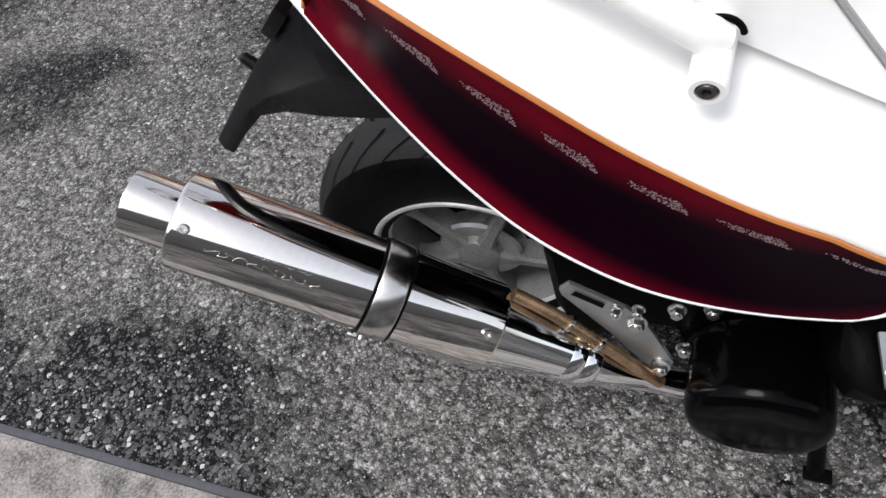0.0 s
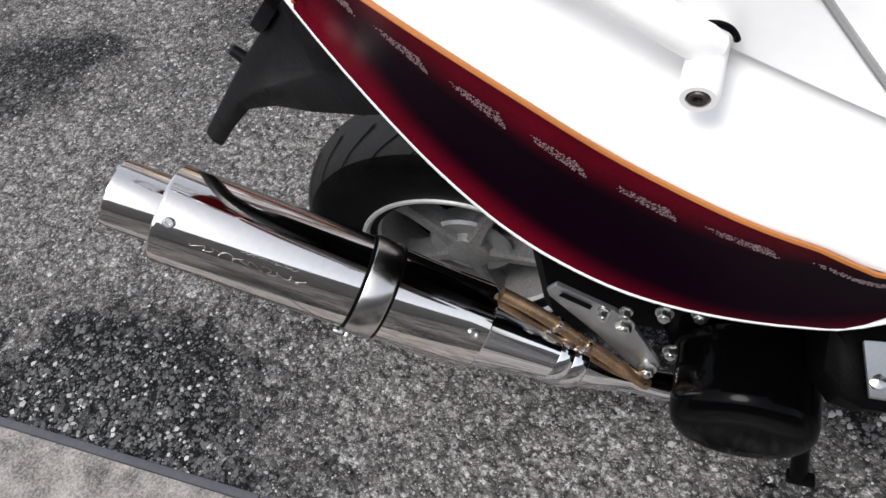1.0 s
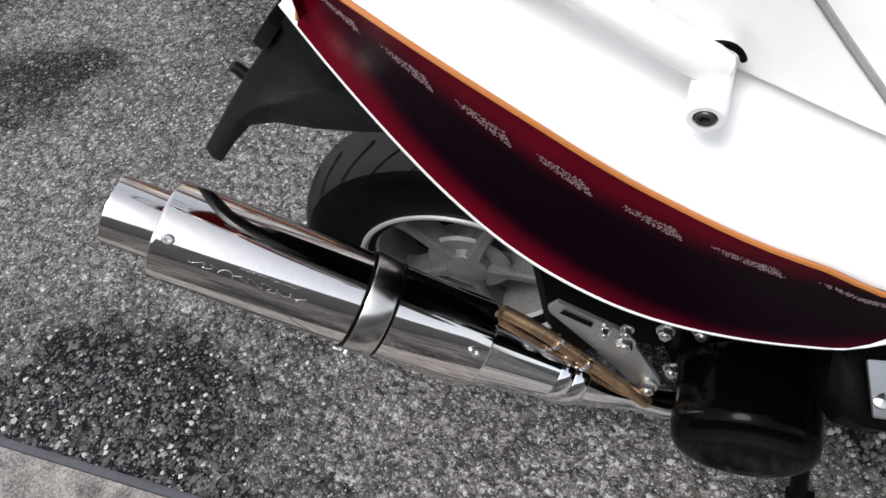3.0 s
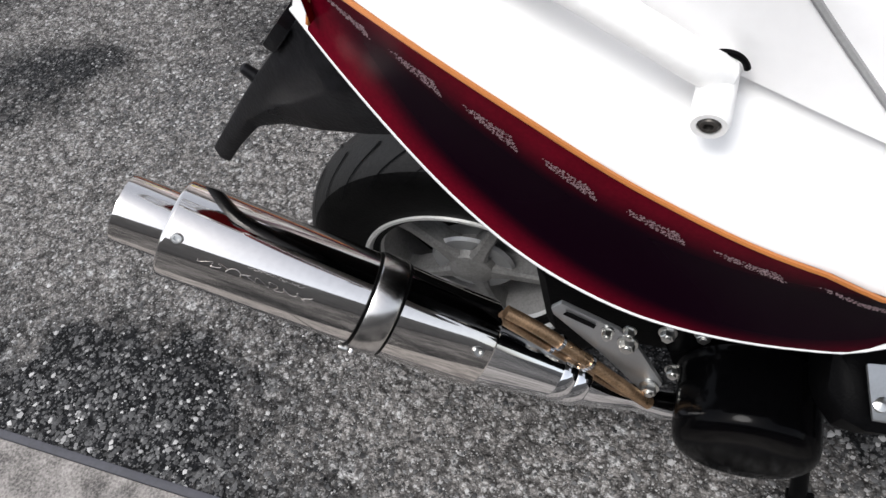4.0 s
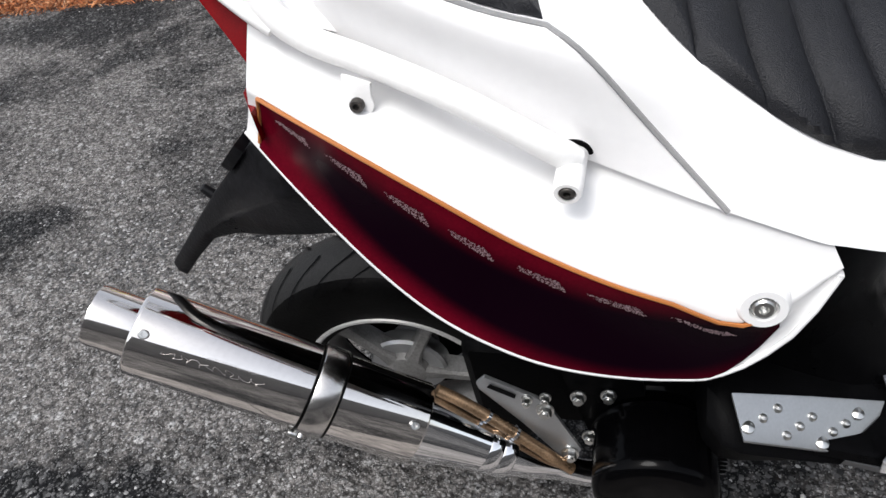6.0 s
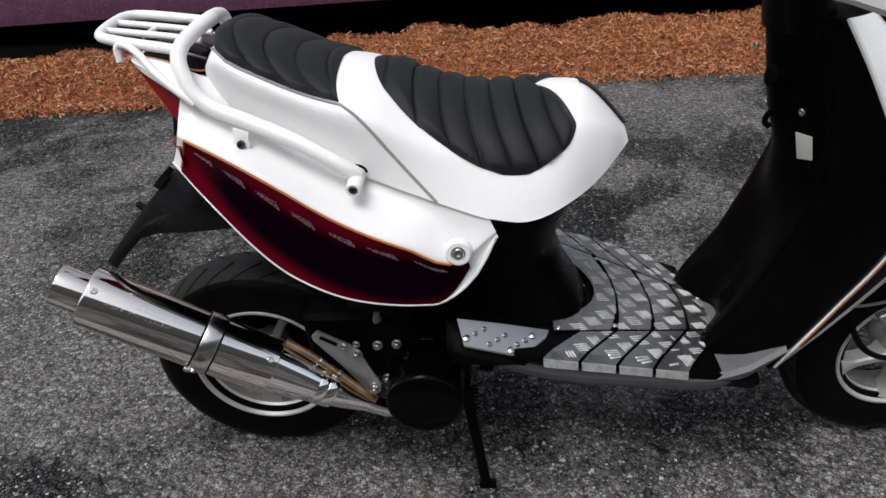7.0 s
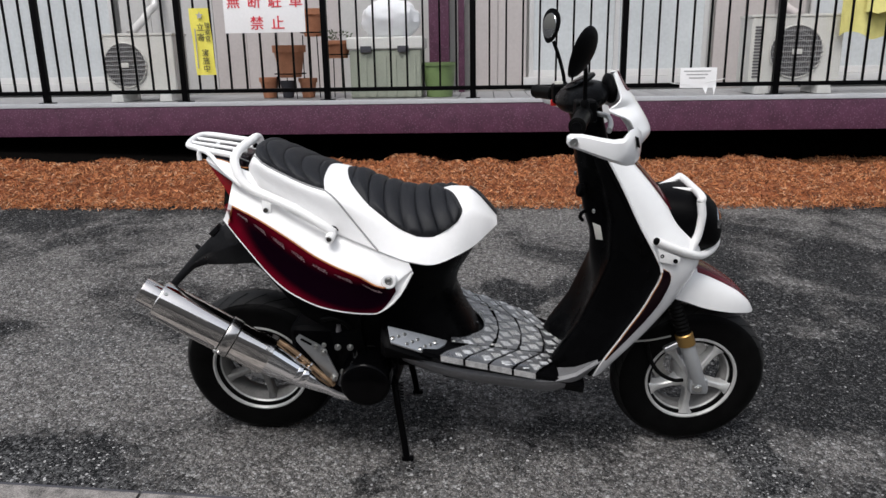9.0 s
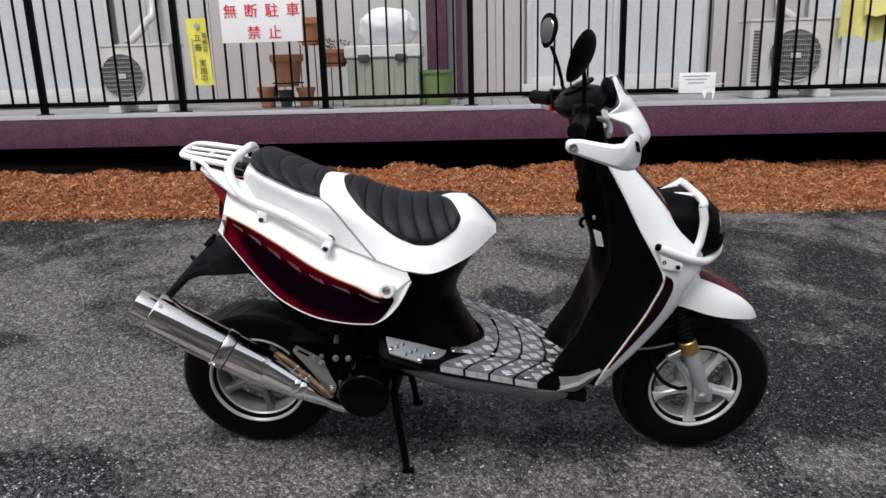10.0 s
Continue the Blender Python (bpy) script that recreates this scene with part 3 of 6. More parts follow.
fence = deck_thing("fence", "black painted steel railing with slim upright bars", "fence", kind="structure")
post_bm = box((0.046, 0.046, 1.15), (0, 0, 0.575), 0.003)
box((0.11, 0.08, 0.01), (0, 0, 0.005), 0.002, bm=post_bm)
post = local("post", post_bm, IRON, fence)
bar = local("bar", box((0.014, 0.02, 0.98), (0, 0, 0.57), 0.002, 1), IRON, fence)
local("bottom_rail", box((11.5, 0.03, 0.032), (0.35, 0, 0.083), 0.003), IRON, fence)
local("top_rail", box((11.5, 0.05, 0.04), (0.35, 0, 1.1), 0.004), IRON, fence)
first = True
for k in range(-5, 6):
    x = 0.353 + 1.146 * k
    o = post if first else new("post", post.data)
    o.parent, o.location = fence, (x, 0, 0)
    for j in range(1, 9):
        o = bar if first and j == 1 else new("bar", bar.data)
        o.parent, o.location = fence, (x + 1.146 * j / 9, 0, 0)
    first = False

# house wall behind the deck
house = deck_thing("wall_house", "pale panelled house wall with sliding windows behind the deck", "wall", kind="structure")
WALL_Y = 1.2


def wall_piece(name, x0, x1, z0, z1, mat, y=WALL_Y, depth=0.06, label="", bevel=0.004):
    return local(name, box((x1 - x0, depth, z1 - z0), ((x0 + x1) / 2, y + depth / 2, (z0 + z1) / 2), bevel), mat, house, label)


wall_piece("wall_backing", -6.5, 8, -0.6, 2.9, WALL, WALL_Y + 0.1, 0.1)
wall_piece("roof_eave", -6.5, 8, 2.9, 3.0, WALL, WALL_Y - 0.5, 0.8)


def sliding_window(x0, x1, z0=0.12, z1=2.0):
    """Two glazed leaves in an aluminium frame with a sill rail."""
    w = (x1 - x0) / 2
    for a, b, y in ((x0, x0 + w + 0.03, WALL_Y + 0.02), (x1 - w - 0.03, x1, WALL_Y - 0.015)):
        wall_piece("glass_pane", a + 0.035, b - 0.035, z0 + 0.05, z1 - 0.05, GLASS_WHITE, y + 0.01, 0.012, bevel=0)
        wall_piece("sash_stile", a, a + 0.04, z0, z1, SASH, y, 0.032)
        wall_piece("sash_stile", b - 0.04, b, z0, z1, SASH, y, 0.032)
        wall_piece("sash_rail", a + 0.041, b - 0.041, z0, z0 + 0.06, SASH, y, 0.032)
        wall_piece("sash_rail", a + 0.041, b - 0.041, z1 - 0.05, z1, SASH, y, 0.032)
    wall_piece("window_sill", x0 - 0.05, x1 + 0.05, z0 - 0.07, z0 - 0.002, SASH, WALL_Y - 0.06, 0.14)


sliding_window(-4.6, -3.05)
sliding_window(0.85, 2.45)
sliding_window(3.35, 4.9)
x = -3.0
while x < -0.1:
    wall_piece("wall_panel", x, x + 0.296, 0.0, 2.9, WALL if x < -2.2 or x > -1.2 else WALL_PINK, WALL_Y + 0.02, 0.05)
    x += 0.3
x = 0.3
while x < 0.75:
    wall_piece("wall_panel", x, x + 0.26, 0.0, 2.9, WALL_PINK, WALL_Y + 0.02, 0.05)
    x += 0.264
x = 2.52
while x < 3.25:
    wall_piece("wall_panel", x, x + 0.26, 0.0, 2.9, WALL_PINK, WALL_Y + 0.02, 0.05)
    x += 0.264
wall_piece("purple_column", -0.06, 0.12, -0.02, 2.9, FASCIA, WALL_Y - 0.2, 0.2, "dark purple corner column")
wall_piece("purple_column", 0.2, 0.255, -0.02, 2.9, FASCIA, WALL_Y - 0.1, 0.1, "dark purple corner column")


def air_conditioner(x, y, w, h, fan_x, vents):
    ac = deck_thing("air_conditioner", "ivory outdoor air conditioner unit with round dark fan grille", "air conditioner", (x, y, 0), "air conditioners")
    local("casing", box((w, 0.28, h), (0, 0, 0.085 + h / 2), 0.018, 3), AC_WHITE, ac)
    r, z = h * 0.40, 0.085 + h * 0.47
    local("fan_well", lathe([(0, r), (0.004, r), (0.004, 0)], (fan_x, -0.141, z), (0, -1, 0), 40, caps=False), AC_DARK, ac, "dark fan opening")
    ring = local("grille_ring", tube([(fan_x + r * math.cos(a), -0.148, z + r * math.sin(a)) for a in np.linspace(0, 2 * math.pi, 33)[:-1]], 0.006, 1, 6, True), AC_WHITE, ac)
    for k in ((4, 6) if vents else ()):
        rr = r * k / 8
        local("grille_wire", tube([(fan_x + rr * math.cos(a), -0.152, z + rr * math.sin(a)) for a in np.linspace(0, 2 * math.pi, 25)[:-1]], 0.0022, 1, 5, True), GRILLE, ac)
    for k in range(-4, 5):
        zz = z + r * k / 5
        half = math.sqrt(max(r * r - (zz - z) ** 2, 0))
        local("grille_bar", box((half * 2, 0.006, 0.006), (fan_x, -0.158, zz)), GRILLE, ac)
    for k in range(-11, 12):
        xx = r * k / 12
        half = math.sqrt(max(r * r - xx * xx, 0))
        local("grille_wire", box((0.0022, 0.004, half * 2), (fan_x + xx, -0.153, z)), GRILLE, ac)
    local("hub_badge", box((0.075, 0.008, 0.04), (fan_x, -0.164, z), 0.006), AC_WHITE, ac)
    if vents:
        for k in range(17):
            local("side_slot", box((0.045, 0.008, 0.014), (-w / 2 + 0.05, -0.142, 0.13 + k * (h - 0.12) / 16), 0.003), AC_DARK, ac)
    local("cap", box((w + 0.012, 0.292, 0.02), (0, 0, 0.085 + h + 0.006), 0.006), AC_WHITE, ac)
    for sx in (-1, 1):
        foot = slab([(sx * w * 0.34 - 0.055, -0.16, 0), (sx * w * 0.34 + 0.055, -0.16, 0), (sx * w * 0.34 + 0.04, -0.16, 0.082), (sx * w * 0.34 - 0.04, -0.16, 0.082)], (0, 0.32, 0), 0.006)
        local("foot", foot, FOOT, ac, "white resin foot block")
    return ac


air_conditioner(-2.37, 0.3, 0.6, 0.44, -0.11, False)
air_conditioner(2.83, 0.28, 0.69, 0.49, 0.0, True)


def duct(points, r, mat, name, label):
    d = deck_thing(name, label, "pipe")
    local("hose", tube(points, r, 6, 10), mat, d)


duct([(-2.62, 0.6, 0.55), (-2.62, 1.0, 0.75), (-2.6, 1.16, 1.0), (-2.6, 1.16, 2.4)], 0.035, SASH, "wall_duct", "pale wrapped refrigerant duct running up the wall")
duct([(3.05, 0.7, 0.6), (3.05, 1.1, 0.75), (3.05, 1.16, 1.1), (3.05, 1.16, 2.4)], 0.035, WALL_PINK, "wall_duct", "pale wrapped refrigerant duct running up the wall")


def letters(text, size, at, mat, parent, bold=0.0):
    c = bpy.data.curves.new("lettering", "FONT")
    c.body, c.size, c.align_x, c.align_y, c.extrude, c.offset = text, size, "CENTER", "CENTER", 0.0006, bold
    tmp = new("tmp_text", c)
    me = bpy.data.meshes.new_from_object(tmp.evaluated_get(bpy.context.evaluated_depsgraph_get()))
    bpy.data.objects.remove(tmp)
    bpy.data.curves.remove(c)
    me.materials.clear()
    me.materials.append(mat)
    ob = new("lettering", me)
    ob.parent = parent
    ob.matrix_local = Matrix.Translation(at) @ Matrix.Rotation(radians(90), 4, "X")
    return ob


sign = deck_thing("no_parking_sign", "white board with red lettering fixed to the black railing", "sign", (-1.245, -0.03, 0.52))
local("board", box((0.63, 0.006, 0.42), (0, 0, 0.21), 0.002), SIGN, sign)
for i, ch in enumerate("無断駐車"):
    for k in (-1, 0, 1):
        letters(ch, 0.108, (-0.235 + 0.162 * i + 0.0016 * k, -0.0045 - 0.0008 * (k + 1), 0.225), SIGN_RED, sign)
for i, ch in enumerate("禁止"):
    for k in (-1, 0, 1):
        letters(ch, 0.108, (-0.06 + 0.162 * i + 0.0016 * k, -0.0045 - 0.0008 * (k + 1), 0.065), SIGN_RED, sign)
local("red_border_bar", box((0.55, 0.003, 0.012), (0, -0.0045, 0.33)), SIGN_RED, sign)
for sx in (-0.27, 0.27):
    local("tie", tube([(sx, -0.008, 0.38), (sx + 0.01, 0.0, 0.39), (sx, 0.05, 0.38), (sx - 0.01, 0.0, 0.375)], 0.002, 4, 6, True), FOOT, sign)

banner = deck_thing("patrol_banner", "narrow yellow banner with black lettering tied to the railing", "banner", (-1.75, -0.03, 0.21), turn=0)
local("sheet", shell([[(-0.075 + 0.155 * i / 6 + 0.04 * (0.25 - j / 24), -0.003 - 0.006 * math.sin(j * 0.8 + i), 0.5 * j / 12) for j in range(13)] for i in range(7)], 0.002), BANNER, banner)
for i, ch in enumerate("立寄"):
    letters(ch, 0.062, (-0.002, -0.014, 0.355 - 0.075 * i), SIGN_BLACK, banner)
for i, ch in enumerate("実施中"):
    letters(ch, 0.058, (0.022, -0.014, 0.165 - 0.06 * i), SIGN_BLACK, banner)
for i, ch in enumerate("警察官"):
    letters(ch, 0.044, (0.052, -0.014, 0.37 - 0.05 * i), SIGN_BLACK, banner)
local("print_bar", box((0.008, 0.002, 0.3), (-0.045, -0.013, 0.2)), SIGN_GREY, banner)
star = [(0.03 * (1 if k % 2 == 0 else 0.45) * math.sin(k * math.pi / 5), -0.013, 0.445 + 0.03 * (1 if k % 2 == 0 else 0.45) * math.cos(k * math.pi / 5)) for k in range(10)]
local("star", slab(star, (0, -0.002, 0)), SIGN_GREY, banner)

card = deck_thing("notice_card", "small white notice card in clear cover tied to railing", "notice", (2.06, -0.035, 0.015))
local("sheet", box((0.27, 0.004, 0.15), (0, 0, 0.12), 0.001), SIGN, card)
for i in range(3):
    local("print_bar", box((0.2 - 0.04 * i, 0.002, 0.008), (-0.01, -0.003, 0.17 - 0.025 * i)), SIGN_GREY, card)
local("torn_corner", slab([(0.03, -0.004, 0.06), (0.06, -0.012, 0.0), (0.075, -0.01, 0.06)], (0, 0.002, 0)), SIGN, card)
local("torn_corner", slab([(0.11, -0.004, 0.06), (0.12, -0.01, -0.01), (0.135, -0.004, 0.06)], (0, 0.002, 0)), SIGN, card)
local("twine", tube([(-0.2, 0.02, 0.085), (-0.13, -0.002, 0.075), (0, 0.003, 0.07), (0.13, -0.002, 0.1), (0.2, 0.02, 0.11)], 0.003, 6, 6), FOOT, card)

cloth = deck_thing("yellow_cloth", "pale yellow cloth hung over the railing", "cloth", (3.3, 0.03, 0.335))
local("fold", shell([[(-0.2 + 0.45 * i / 14, 0.03 * math.sin(i * 0.9) * (1 - j / 12) + 0.02, 0.09 + 0.75 * j / 12 + 0.03 * math.sin(i * 0.6)) for j in range(12)] for i in range(15)], 0.004), CLOTH, cloth)
local("fold", shell([[(-0.06 + 0.36 * i / 12, -0.05 + 0.02 * math.sin(i * 0.9), 0.25 + 0.6 * j / 10 + 0.01 * math.sin(i * 1.6)) for j in range(10)] for i in range(13)], 0.004), CLOTH, cloth)


def pot(x, y, z, r, h, mat, plant=0, stand=False, label="terracotta flower pot with soil on the deck"):
    p = deck_thing("flower_pot", label, "flower pot", (x, y, z), "flower pots")
    local("vessel", lathe([(0, r * 0.68), (h * 0.78, r * 0.95), (h * 0.78, r * 1.06), (h, r * 1.08), (h, r * 0.97), (h * 0.9, r * 0.92), (h * 0.9, 0)], (0, 0, 0), (0, 0, 1), 28, caps=False), mat, p)
    if plant:
        rng = random.Random(plant)
        bm = bmesh.new()
        for k in range(60):
            a, s = rng.uniform(0, 6.28), rng.uniform(0.2, 1)
            c = Vector((math.cos(a) * r * s, math.sin(a) * r * s, h + rng.uniform(0, 0.07)))
            d = Vector((math.cos(a), math.sin(a), rng.uniform(0.2, 1.2))).normalized() * rng.uniform(0.02, 0.04)
            w = d.orthogonal().normalized() * 0.008
            q = [bm.verts.new(c - w * 0.3), bm.verts.new(c + d * 0.5 + w), bm.verts.new(c + d), bm.verts.new(c + d * 0.5 - w)]
            bm.faces.new(q)
        local("foliage", bm, LEAF, p, "small dark green leaves")
    if stand:
        for a in (0.5, 2.1, 3.7, 5.3):
            local("stand_leg", tube([(r * 0.9 * math.cos(a), r * 0.9 * math.sin(a), 0.01), (r * math.cos(a), r * math.sin(a), -z)], 0.005, 2, 6), IRON, p, "thin black wire stand")
        local("stand_ring", tube([(r * 1.0 * math.cos(a), r * 1.0 * math.sin(a), 0.03) for a in np.linspace(0, 6.283, 17)[:-1]], 0.005, 1, 6, True), IRON, p)
    return p


pot(-1.19, 0.42, 0.17, 0.13, 0.26, TERRACOTTA, stand=True, label="large terracotta flower pot on a wire stand")
pot(-0.77, 0.36, 0.32, 0.12, 0.14, TERRACOTTA, plant=5, stand=True, label="terracotta bowl with small plant on a wire stand")
pot(-1.4, 0.5, 0.0, 0.08, 0.17, TERRACOTTA)
pot(-1.24, 0.5, 0.0, 0.065, 0.14, POT_DARK, label="small dark flower pot on the deck")
pot(-1.06, 0.48, 0.0, 0.075, 0.16, TERRACOTTA)
pot(-1.0, 0.5, 0.5, 0.1, 0.22, TERRACOTTA, stand=True, label="terracotta flower pot on a tall wire stand")

bin_box = deck_thing("storage_box", "grey-green ribbed storage box with white lid and clasps", "storage box", (-0.36, 0.44, 0.0))
bm = box((0.58, 0.4, 0.38), (0, 0, 0.19), 0.02, 3)
local("body", bm, BOX_GREEN, bin_box)
for k in range(7):
    local("rib", box((0.02, 0.012, 0.32), (-0.24 + 0.08 * k, -0.204, 0.18), 0.004), BOX_GREEN, bin_box)
local("lid", box((0.62, 0.43, 0.1), (0, 0, 0.432), 0.025, 3), LID_WHITE, bin_box, "white resin lid")
for sx in (-0.15, 0.15):
    local("clasp", box((0.09, 0.02, 0.05), (sx, -0.222, 0.385), 0.006), POT_DARK, bin_box, "dark clasp")
bag = deck_thing("plastic_bag", "white crumpled plastic cover resting on storage box lid", "bag", (-0.33, 0.44, 0.484))
bm = bmesh.new()
bmesh.ops.create_icosphere(bm, subdivisions=4, radius=1)
for v in bm.verts:
    q = v.co.copy()
    k = 1 + 0.1 * noise.noise(q * 2.3) + 0.04 * noise.noise(q * 6)
    z = q.z * 0.16 * k
    v.co = Vector((0.24 * k * (abs(q.x) ** 0.7) * (1 if q.x > 0 else -1), 0.16 * k * q.y, max(z, -0.13) + 0.13))
local("cover", bm, BAG, bag)

bucket = deck_thing("bucket", "tall green plastic bucket standing on the deck", "bucket", (0.07, 0.36, 0.0))
local("vessel", lathe([(0, 0.105), (0.25, 0.136), (0.25, 0.146), (0.275, 0.148), (0.275, 0.134), (0.03, 0.1), (0.03, 0)], (0, 0, 0), (0, 0, 1), 32, caps=False), BUCKET, bucket)

# ---- the scooter ----
scooter = thing("scooter", "white and maroon scooter with chrome exhaust, parked on its stand", "scooter")


def both(name, make, mat, parent=None, label=""):
    """A part on each side."""
    bm = make()
    left = mirrored(bm)
    a = part(name, bm, mat, parent or scooter, label)
    b = part(name, left, mat, parent or scooter, label)
    return a, b


# wheels


def wheel(name, x, z, radius, width, rim_r, label, phase, sunk=0.0, spoke_paint=SILVER):
    w = part(name, lathe([(-0.03, 0.03), (-0.03, 0.022), (0.045, 0.022), (0.045, 0.03)], (x, 0, z), (0, 1, 0), 24), ZINC, scooter, label)
    prof = []
    for k in range(25):
        a = math.pi * (k / 24)
        r = rim_r + 0.006 + (radius - rim_r - 0.006) * math.sin(a) ** 0.62
        prof.append((-math.cos(a) * width / 2 * (0.78 + 0.22 * math.sin(a) ** 0.5), r))
    prof += [(width * 0.33, rim_r - 0.012), (-width * 0.33, rim_r - 0.012), prof[0]]
    tread = lathe([(a, b + 0.0008) for a, b in prof[6:19]], (x, 0, z), (0, 1, 0), 72, caps=False)
    tyre_bm = lathe(prof, (x, 0, z), (0, 1, 0), 72, caps=False)
    tyre = part("tyre", tyre_bm, RUBBER, w, "black rubber road tyre")
    # sweeping tread grooves laid in pairs round the crown
    groove = bmesh.new()
    for k in range(26):
        for side in (-1, 1):
            a0 = 2 * math.pi * (k + (0.5 if side > 0 else 0)) / 26
            left_row, right_row = [], []
            for q in range(8):
                u = q / 7
                yy = side * width * (0.08 + 0.34 * u)
                aa = a0 + 0.34 * u ** 1.4
                s = min(abs(yy) / (width / 2), 0.999)
                rr = rim_r + 0.006 + (radius - rim_r - 0.006) * math.sin(math.acos(min(s / 0.99, 0.999))) ** 0.62 + 0.0022
                ww = 0.012 * (1 - 0.6 * u)
                for row, e in ((left_row, -ww), (right_row, ww)):
                    row.append(groove.verts.new((x + rr * math.cos(aa + e), yy, z + rr * math.sin(aa + e))))
            for q in range(7):
                groove.faces.new((left_row[q], left_row[q + 1], right_row[q + 1], right_row[q]))
    part("tread", tread, CROWN, tyre, "dusty tyre tread")
    part("tread_groove", groove, BLACK_MATT, tyre)
    ro = rim_r + 0.006
    hw = width * 0.37
    part("rim", lathe([(-hw, ro), (-hw - 0.005, ro - 0.002), (-hw - 0.005, ro - 0.006), (-hw - 0.001, ro - 0.009), (-hw + 0.006, ro - 0.011), (-hw + 0.01, ro - 0.017), (-hw + 0.017, ro - 0.021)], (x, 0, z), (0, 1, 0), 64, caps=False), SILVER, w, "silver painted cast rim")
    # the barrel's darker paint stands in for shade inside the rim
    part("rim_barrel", lathe([(-hw + 0.017, ro - 0.021), (-0.012, ro - 0.028), (0.012, ro - 0.03), (hw - 0.015, ro - 0.022), (hw, ro - 0.012), (hw + 0.004, ro - 0.004), (hw, ro)], (x, 0, z), (0, 1, 0), 64, caps=False), BARREL, w, "inside of the rim, darkened to paint in its shade")
    for k in range(5):
        a = phase + 2 * math.pi * k / 5
        c, s = math.cos(a), math.sin(a)

        def at(rad, off, y):
            return (x + rad * c - off * s, y, z + rad * s + off * c)
        rings = []
        for rad, half, y0, y1 in ((0.028, 0.013, -0.047, 0.0), (0.05, 0.0088, -0.044, -0.01), (ro - 0.045, 0.0086, -0.041, -0.01), (ro - 0.028, 0.0115, -0.042, -0.006), (ro - 0.014, 0.02, -0.043, -0.005)):
            y0, y1 = y0 + sunk, y1 + sunk
            rings.append([at(rad, -half, y1), at(rad, -half, y0 + 0.004), at(rad, -half * 0.6, y0), at(rad, half * 0.6, y0), at(rad, half, y0 + 0.004), at(rad, half, y1)])
        part("spoke", rings_mesh(bmesh.new(), rings), spoke_paint, w)
    part("hub", lathe([(-0.052 + sunk, 0.0), (-0.052 + sunk, 0.018), (-0.046 + sunk, 0.03), (-0.03 + sunk, 0.036), (0.03, 0.036), (0.05, 0.02)], (x, 0, z), (0, 1, 0), 30, caps=False), spoke_paint, w)
    return w


# rear spokes and hub get the darker silver that paints in the body's shade
rear_wheel = wheel("rear_wheel", 0.0, 0.228, 0.232, 0.135, 0.138, "rear wheel with five-spoke silver cast rim", -0.14, 0.012, SHADED_SILVER)
front_wheel = wheel("front_wheel", 1.27, 0.22, 0.219, 0.112, 0.125, "front wheel with five-spoke silver cast rim", -0.31)
part("brake_drum", lathe([(-0.02, 0.058), (-0.024, 0.054), (-0.024, 0.03), (0.0, 0.03), (0.0, 0.058)], (0, 0, 0.228), (0, 1, 0), 36, caps=False), ALLOY, rear_wheel)
part("brake_disc", lathe([(0.052, 0.085), (0.056, 0.085), (0.056, 0.05), (0.052, 0.05), (0.052, 0.085)], (1.27, 0, 0.22), (0, 1, 0), 40, caps=False), ZINC, front_wheel)

rear_wheel.location.y = -0.018

# rear side covers: guide curves for the lower lip, the pinstripe and the top seam
LIP = along([(0.0, 0.028, -0.204, 0.707), (0.1, 0.062, -0.222, 0.672), (0.2, 0.102, -0.240, 0.632), (0.3, 0.139, -0.251, 0.592), (0.4, 0.178, -0.259, 0.556), (0.5, 0.22, -0.267, 0.532),
             (0.6, 0.27, -0.272, 0.512), (0.7, 0.325, -0.272, 0.500), (0.8, 0.385, -0.267, 0.494), (0.87, 0.419, -0.263, 0.497), (0.92, 0.45, -0.26, 0.519), (0.96, 0.476, -0.256, 0.552), (1.0, 0.497, -0.247, 0.597)])
STRIPE = along([(0.0, 0.046, -0.213, 0.750), (0.1, 0.083, -0.234, 0.742), (0.2, 0.12, -0.251, 0.731), (0.4, 0.195, -0.269, 0.693), (0.6, 0.275, -0.274, 0.641), (0.8, 0.37, -0.279, 0.599), (0.92, 0.442, -0.267, 0.568), (1.0, 0.498, -0.247, 0.605)])
SEAM = along([(0.0, 0.05, -0.182, 0.798), (0.2, 0.135, -0.186, 0.764), (0.4, 0.225, -0.194, 0.714), (0.6, 0.318, -0.210, 0.680), (0.8, 0.41, -0.232, 0.652), (1.0, 0.487, -0.243, 0.627)])


def cover_point(s, v, out=0.0):
    """On the side cover: s from tail to front, v 0 at the lip, 0.55 at the pinstripe, 1 at the seam."""
    a, b, c = LIP(s), STRIPE(s), SEAM(s)
    if v < 0.55:
        k = v / 0.55
        p = a * (1 - k) + b * k
        p[1] += 0.004 * math.sin(math.pi * k)
    else:
        k = (v - 0.55) / 0.45
        p = b * (1 - k) + c * k
        p[1] += 0.02 * math.sin(math.pi * k ** 1.3) * min(1, 3.5 * (1 - s)) * min(1, 5 * s)
    if v > 0.9:
        p[1] += 0.002 * ((v - 0.9) / 0.1) ** 2
    p[1] -= out
    return Vector(p)


def cover_grid(s0, s1, v0, v1, ns, nv, out=0.0):
    return [[cover_point(s0 + (s1 - s0) * i / ns, (v0(i / ns) if callable(v0) else v0) * (1 - j / nv) + (v1(i / ns) if callable(v1) else v1) * j / nv, out) for j in range(nv + 1)] for i in range(ns + 1)]


